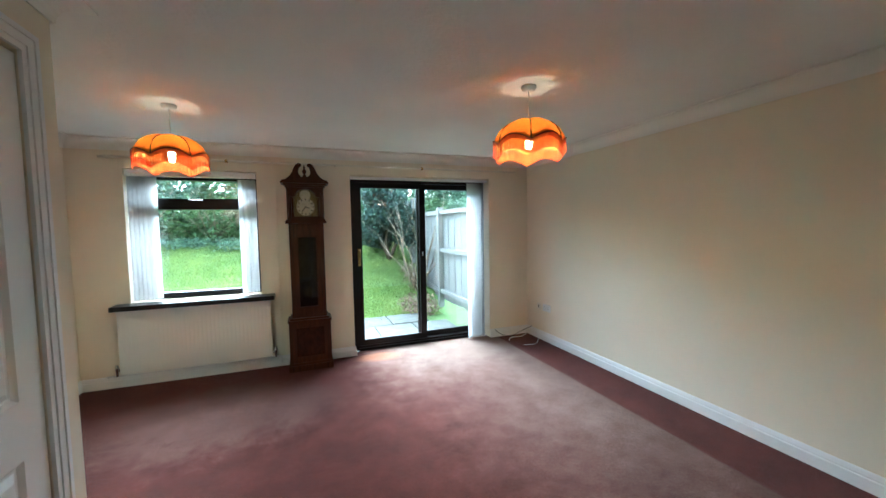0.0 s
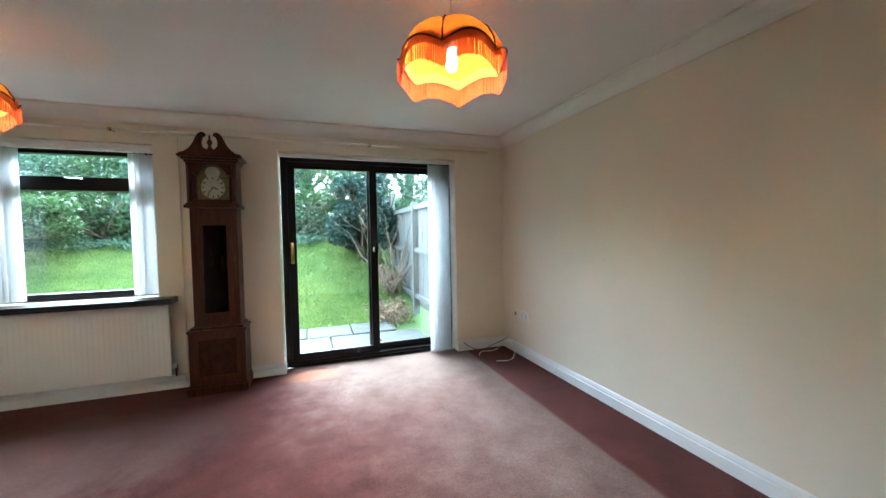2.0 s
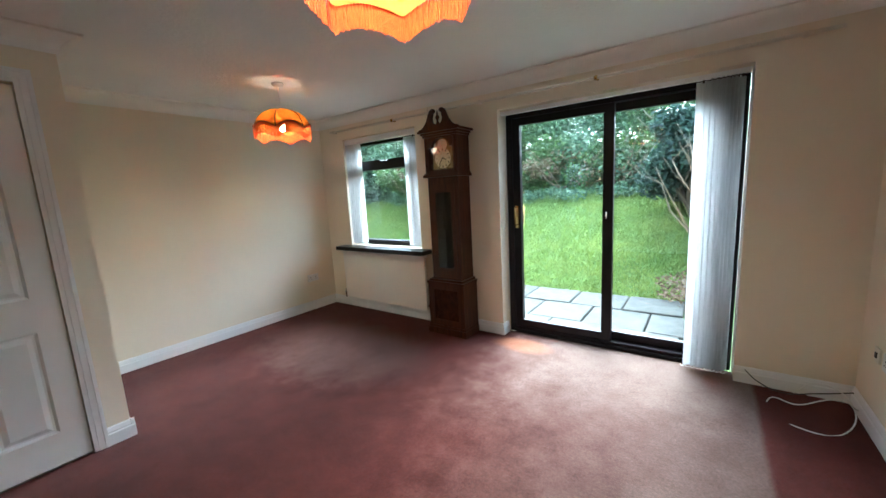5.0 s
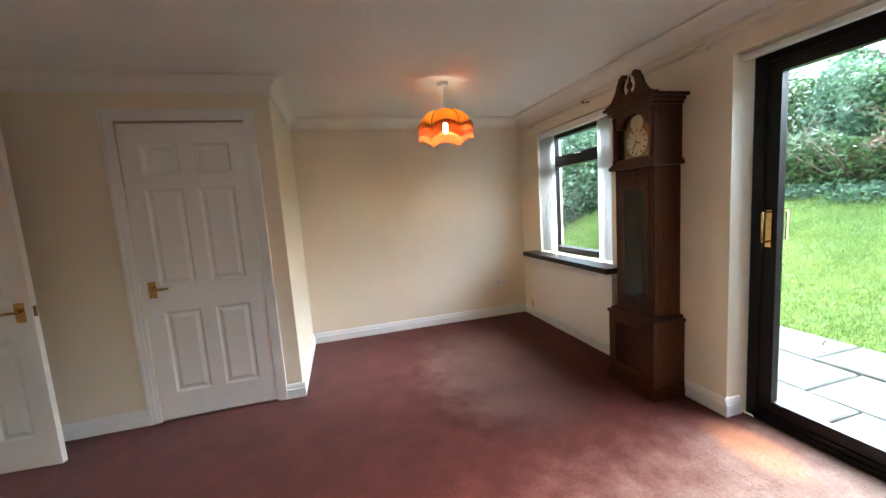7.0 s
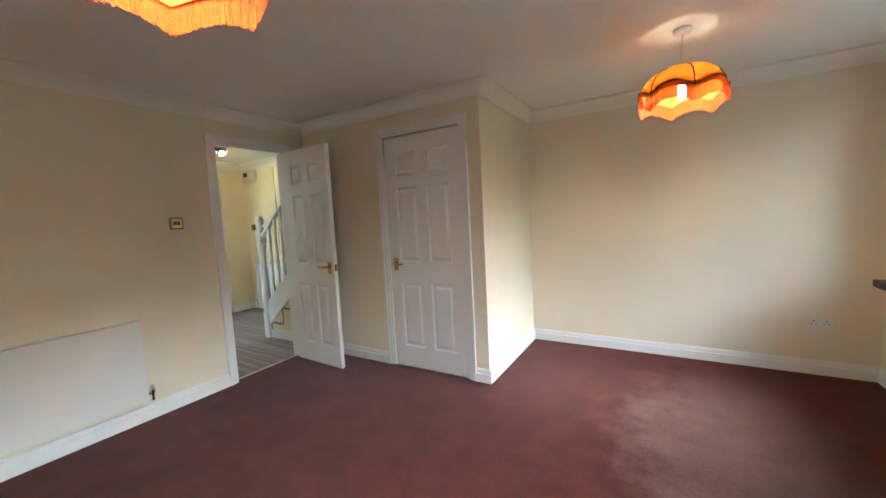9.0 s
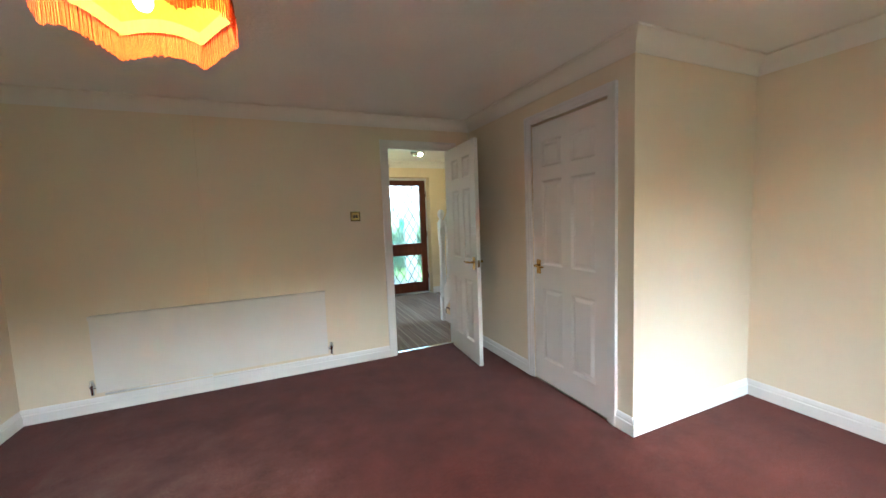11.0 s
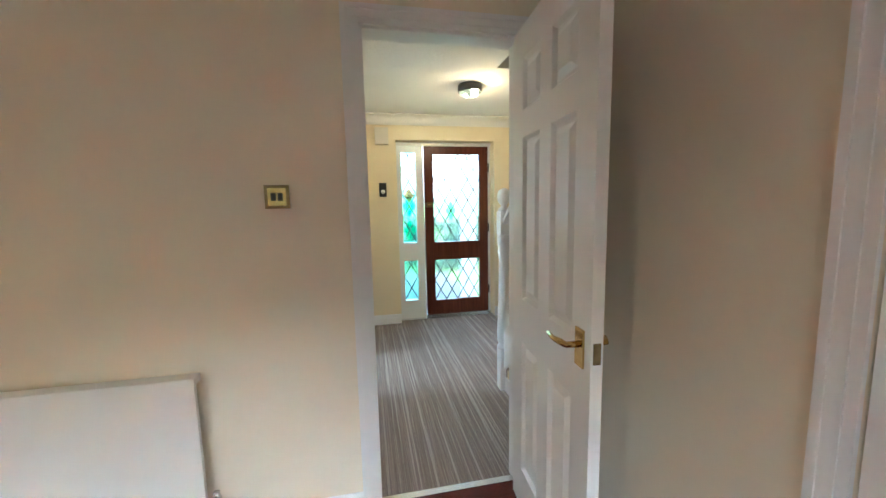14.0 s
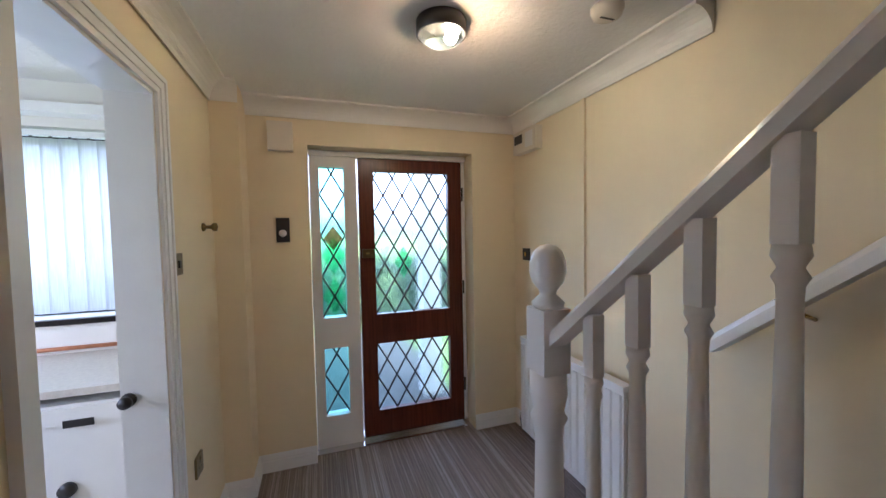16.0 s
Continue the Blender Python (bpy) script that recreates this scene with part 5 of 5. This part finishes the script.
def limbs(root, base, height, spread, count, seed, r0=0.05, mat=M_BARK, name="limb"):
    r = random.Random(seed)
    b = bmesh.new()
    for i in range(count):
        a = r.uniform(0, 6.28)
        p = Vector(base)
        q = [p.copy()]
        d = Vector((math.cos(a) * spread, math.sin(a) * spread, 1)).normalized()
        n = 6
        for k in range(n):
            d = (d + Vector((r.gauss(0, 0.18), r.gauss(0, 0.18), r.gauss(0.03, 0.1)))).normalized()
            p = p + d * height / n * r.uniform(0.8, 1.2)
            q.append(p.copy())
            if k > 1 and r.random() < 0.7:
                e = (d + Vector((r.gauss(0, 0.7), r.gauss(0, 0.7), 0.2))).normalized()
                add_tube(b, [q[-1], q[-1] + e * height * 0.16, q[-1] + e * height * 0.3 + Vector((0, 0, height * 0.05))], [r0 * 0.3, r0 * 0.2, r0 * 0.08], 5)
        add_tube(b, q, [r0 * (1 - 0.8 * k / n) for k in range(n + 1)], 6)
    return mesh_object(name, b, mat, root, True)


# ivy hedge along the bank
r = random.Random(21)
ivy, dry, light = [], [], []
for i in range(60):
    x = -8 + 15 * (i % 30) / 29 + r.uniform(-0.3, 0.3)
    row = i // 30
    y = 10.7 + row * 1.5 + r.uniform(-0.35, 0.35)
    z = ground_z(x, y)
    h = r.uniform(0.45, 0.8) + 0.25 * row
    (ivy if r.random() < 0.7 else light).append(((x, y, z + h * 0.6), (r.uniform(0.5, 0.85), r.uniform(0.4, 0.7), h), 1700, 0.055, 0.4))
for i in range(34):
    x = -7 + 11 * i / 33 + r.uniform(-0.25, 0.25)
    y = 9.95 + r.uniform(-0.3, 0.3)
    ivy.append(((x, y, ground_z(x, y) + 0.03), (0.5, 0.4, 0.15), 420, 0.04, 0.2))
for k in range(14):
    x, y = r.uniform(-4.2, 1.2), r.uniform(10.2, 10.9)
    dry.append(((x, y, ground_z(x, y) + r.uniform(0.15, 0.6)), (0.55, 0.35, 0.3), 420, 0.045, 0.1))
for k in range(9):
    x, y = r.uniform(-5.2, -3.1), r.uniform(9.9, 10.3)
    dry.append(((x, y, ground_z(x, y) + r.uniform(0.7, 1.3)), (0.5, 0.3, 0.22), 480, 0.05, 0.1))
for i in range(20):
    y = 5.2 + 6.0 * i / 19
    x = -6.6 + r.uniform(-0.4, 0.4)
    ivy.append(((x, y, ground_z(x, y) + 1.1), (0.75, 0.8, 1.5), 1800, 0.07, 0.45))
hedge = base_of("ivy_hedge", (0, 10, 1))
hedge.matrix_world = Matrix()
foliage("ivy_leaves", ivy, M_LEAF_IVY, 5, hedge)
foliage("light_leaves", light, M_LEAF_LIGHT, 6, hedge)
foliage("dead_leaves", dry, M_LEAF_DRY, 7, hedge)
for k, x in enumerate((-3.6, -2.6, -1.4, -0.2, 0.9)):
    limbs(hedge, (x, 10.4, ground_z(x, 10.4)), 1.3, 1.6, 9, 40 + k, 0.018, M_TWIG, "stems")
tagged(hedge, "tangled ivy hedge with dead stems on the bank", "hedge", kind="stuff")

# dark conifer beside the fence
FX, FY = 2.47, 8.75
fir = base_of("conifer_bush", (FX, FY, ground_z(FX, FY)))
fir.matrix_world = Matrix()
limbs(fir, (FX, FY, ground_z(FX, FY)), 1.7, 0.35, 5, 9, 0.05)
clouds = []
for i in range(34):
    a, k = r.uniform(0, 6.28), r.random()
    rad = (0.72 - 0.35 * k) * r.uniform(0.5, 0.95)
    clouds.append(((FX + math.cos(a) * rad, FY + math.sin(a) * rad, ground_z(FX, FY) + 0.35 + 1.4 * k), (0.32, 0.32, 0.28), 620, 0.045, 0.25))
foliage("sprays", clouds, M_LEAF_FIR, 8, fir)
tagged(fir, "dense dark green conifer bush at the lawn's edge", "bush")

# low spreading evergreen seen through the window
TX, TY = -3.55, 8.7
yew = base_of("garden_tree", (TX, TY, ground_z(TX, TY)))
yew.matrix_world = Matrix()
gz = ground_z(TX, TY)
bmt = bmesh.new()
add_tube(bmt, [(TX, TY, gz - 0.05), (TX + 0.1, TY, gz + 0.25), (TX + 0.35, TY - 0.05, gz + 0.55), (TX + 0.5, TY, gz + 1.0)], [0.10, 0.09, 0.07, 0.04], 10)
mesh_object("trunk", bmt, M_BARK, yew, True)
limbs(yew, (TX + 0.25, TY, gz + 0.45), 0.9, 1.5, 8, 15, 0.03)
clouds = []
for i in range(26):
    a, k = r.uniform(0, 6.28), r.random() ** 0.5
    clouds.append(((TX + 0.3 + math.cos(a) * 0.95 * k, TY + math.sin(a) * 0.8 * k, gz + 0.6 + r.uniform(0, 1.0) * (1.1 - 0.5 * k)), (0.34, 0.34, 0.17), 560, 0.045, 0.2))
foliage("leaves", clouds, M_LEAF_LIGHT, 12, yew)
tagged(yew, "leaning evergreen garden tree with layered branches", "tree")

# bare shrub by the fence
SX, SY = 2.72, 7.35
shrub = base_of("bare_shrub", (SX, SY, ground_z(SX, SY)))
shrub.matrix_world = Matrix()
limbs(shrub, (SX, SY, ground_z(SX, SY)), 1.6, 0.45, 10, 33, 0.02, M_TWIG, "stem")
tagged(shrub, "bare leafless shrub in front of the fence", "shrub")
litter = foliage("leaf_litter", [((2.55, 6.7, 0.0), (0.4, 0.55, 0.22), 1300, 0.03, 0.0), ((2.75, 7.7, 0.38), (0.25, 0.8, 0.35), 1300, 0.03, 0.0), ((1.0, 6.25, -0.10), (2.0, 0.2, 0.03), 160, 0.018, 0.0)], M_LEAF_DRY, 14)
tagged(litter, "dead leaves lying along the fence", "leaf litter", kind="stuff")

# trees above the bank
for k, (x, y, h) in enumerate(((-6.5, 14.0, 2.4), (4.6, 13.0, 2.6), (1.2, 14.6, 1.5), (-2.4, 15.0, 1.6), (-10, 13, 2.8))):
    t = base_of("garden_tree", (x, y, ground_z(x, y)))
    t.matrix_world = Matrix()
    g = ground_z(x, y)
    limbs(t, (x, y, g), h, 0.5, 6, 60 + k, 0.07)
    cl = [((x + r.gauss(0, 0.8), y + r.gauss(0, 0.6), g + h * r.uniform(0.4, 1.0)), (0.6, 0.55, 0.4), 420, 0.07, 0.2) for _ in range(14)]
    foliage("leaves", cl, M_LEAF_IVY if k % 2 else M_LEAF_LIGHT, 70 + k, t)
    tagged(t, "leafy tree standing on the bank behind the hedge", "tree", "trees on the bank")


# fence along the side of the garden
def fence():
    root = base_of("garden_fence", (3.02, 6.4, -0.16))
    root.matrix_world = Matrix()
    board = bmesh.new()
    add_box(board, (-0.009, -0.072, 0), (0.009, 0.072, 1.62))
    me = bpy.data.meshes.new("board")
    board.to_mesh(me)
    board.free()
    me.materials.append(M_FENCE)
    y = 4.95
    rf = random.Random(3)
    while y < 9.8:
        g = max(-0.05, ground_z(3.02, y + 0.9) - 0.7)
        boxes("post", [((2.97, y - 0.05, g - 0.3), (3.07, y + 0.05, g + 1.85))], M_FENCE, root, bevel=0.012)
        for z in (0.25, 1.02, 1.72):
            boxes("rail", [((2.995, y + 0.05, g + z), (3.045, y + 1.75, g + z + 0.075))], M_FENCE, root, bevel=0.004)
        for i in range(12):
            ob = new("board", me)
            ob.parent = root
            ob.matrix_basis = pose(3.065 + 0.008 * (i % 2), y + 0.12 + 0.142 * i, g + 0.12 + rf.uniform(-0.02, 0.02), 0, 0, rf.uniform(-2, 2))
        y += 1.8
    return tagged(root, "weathered grey timber fence with posts and rails", "fence")


fence()


def far_house(at, turn):
    root = base_of("house", at, turn)
    wb = bmesh.new()
    add_prism(wb, [(-3.5, 0), (3.5, 0), (3.5, 4.6), (0, 7.0), (-3.5, 4.6)], (0, 0, 0), (1, 0, 0), (0, 0, 1), (0, 8, 0))
    mesh_object("wall", wb, M_RENDER, root)
    for s in (-1, 1):
        prism("roof", [(s * 3.9, 4.45), (0, 7.12), (0, 7.3), (s * 3.9, 4.63)], (0, -0.3, 0), (1, 0, 0), (0, 0, 1), (0, 8.6, 0), M_ROOF, root)
    for x, z in ((-1.6, 1.0), (1.6, 1.0), (-1.6, 3.3), (1.6, 3.3)):
        boxes("window_frame", bar_frame(x - 0.6, x + 0.6, z, z + 1.1, 0.07, -0.04, 0.03), M_TRIM, root)
        boxes("window_pane", [((x - 0.53, -0.01, z + 0.07), (x + 0.53, -0.004, z + 1.03))], M_DARK, root)
    return tagged(root, "white rendered house with gabled roof beyond the hedge", "house")


far_house((-13.5, 30, 2.4), 15)

# outside the front door: porch pier, hedge across the path
pier = boxes("porch_post", [((-0.80, -3.75, -0.16), (-0.62, -3.55, 2.3))], M_RENDER, bevel=0.01)
tagged(pier, "pale porch post outside the front door", "post")
fh = foliage("front_hedge", [((x, -7.0 + r.uniform(-0.3, 0.3), 0.45), (0.8, 0.6, 0.75), 900, 0.08, 0.4) for x in np.arange(-4.5, 5, 0.9)], M_LEAF_FIR, 90)
tagged(fh, "green hedge across the front garden", "hedge", kind="stuff")
path = boxes("path", [((-0.9, -6.2, -0.2), (0.6, -2.9, -0.12))], M_SLAB)
tagged(path, "concrete path to the front door", kind="structure")
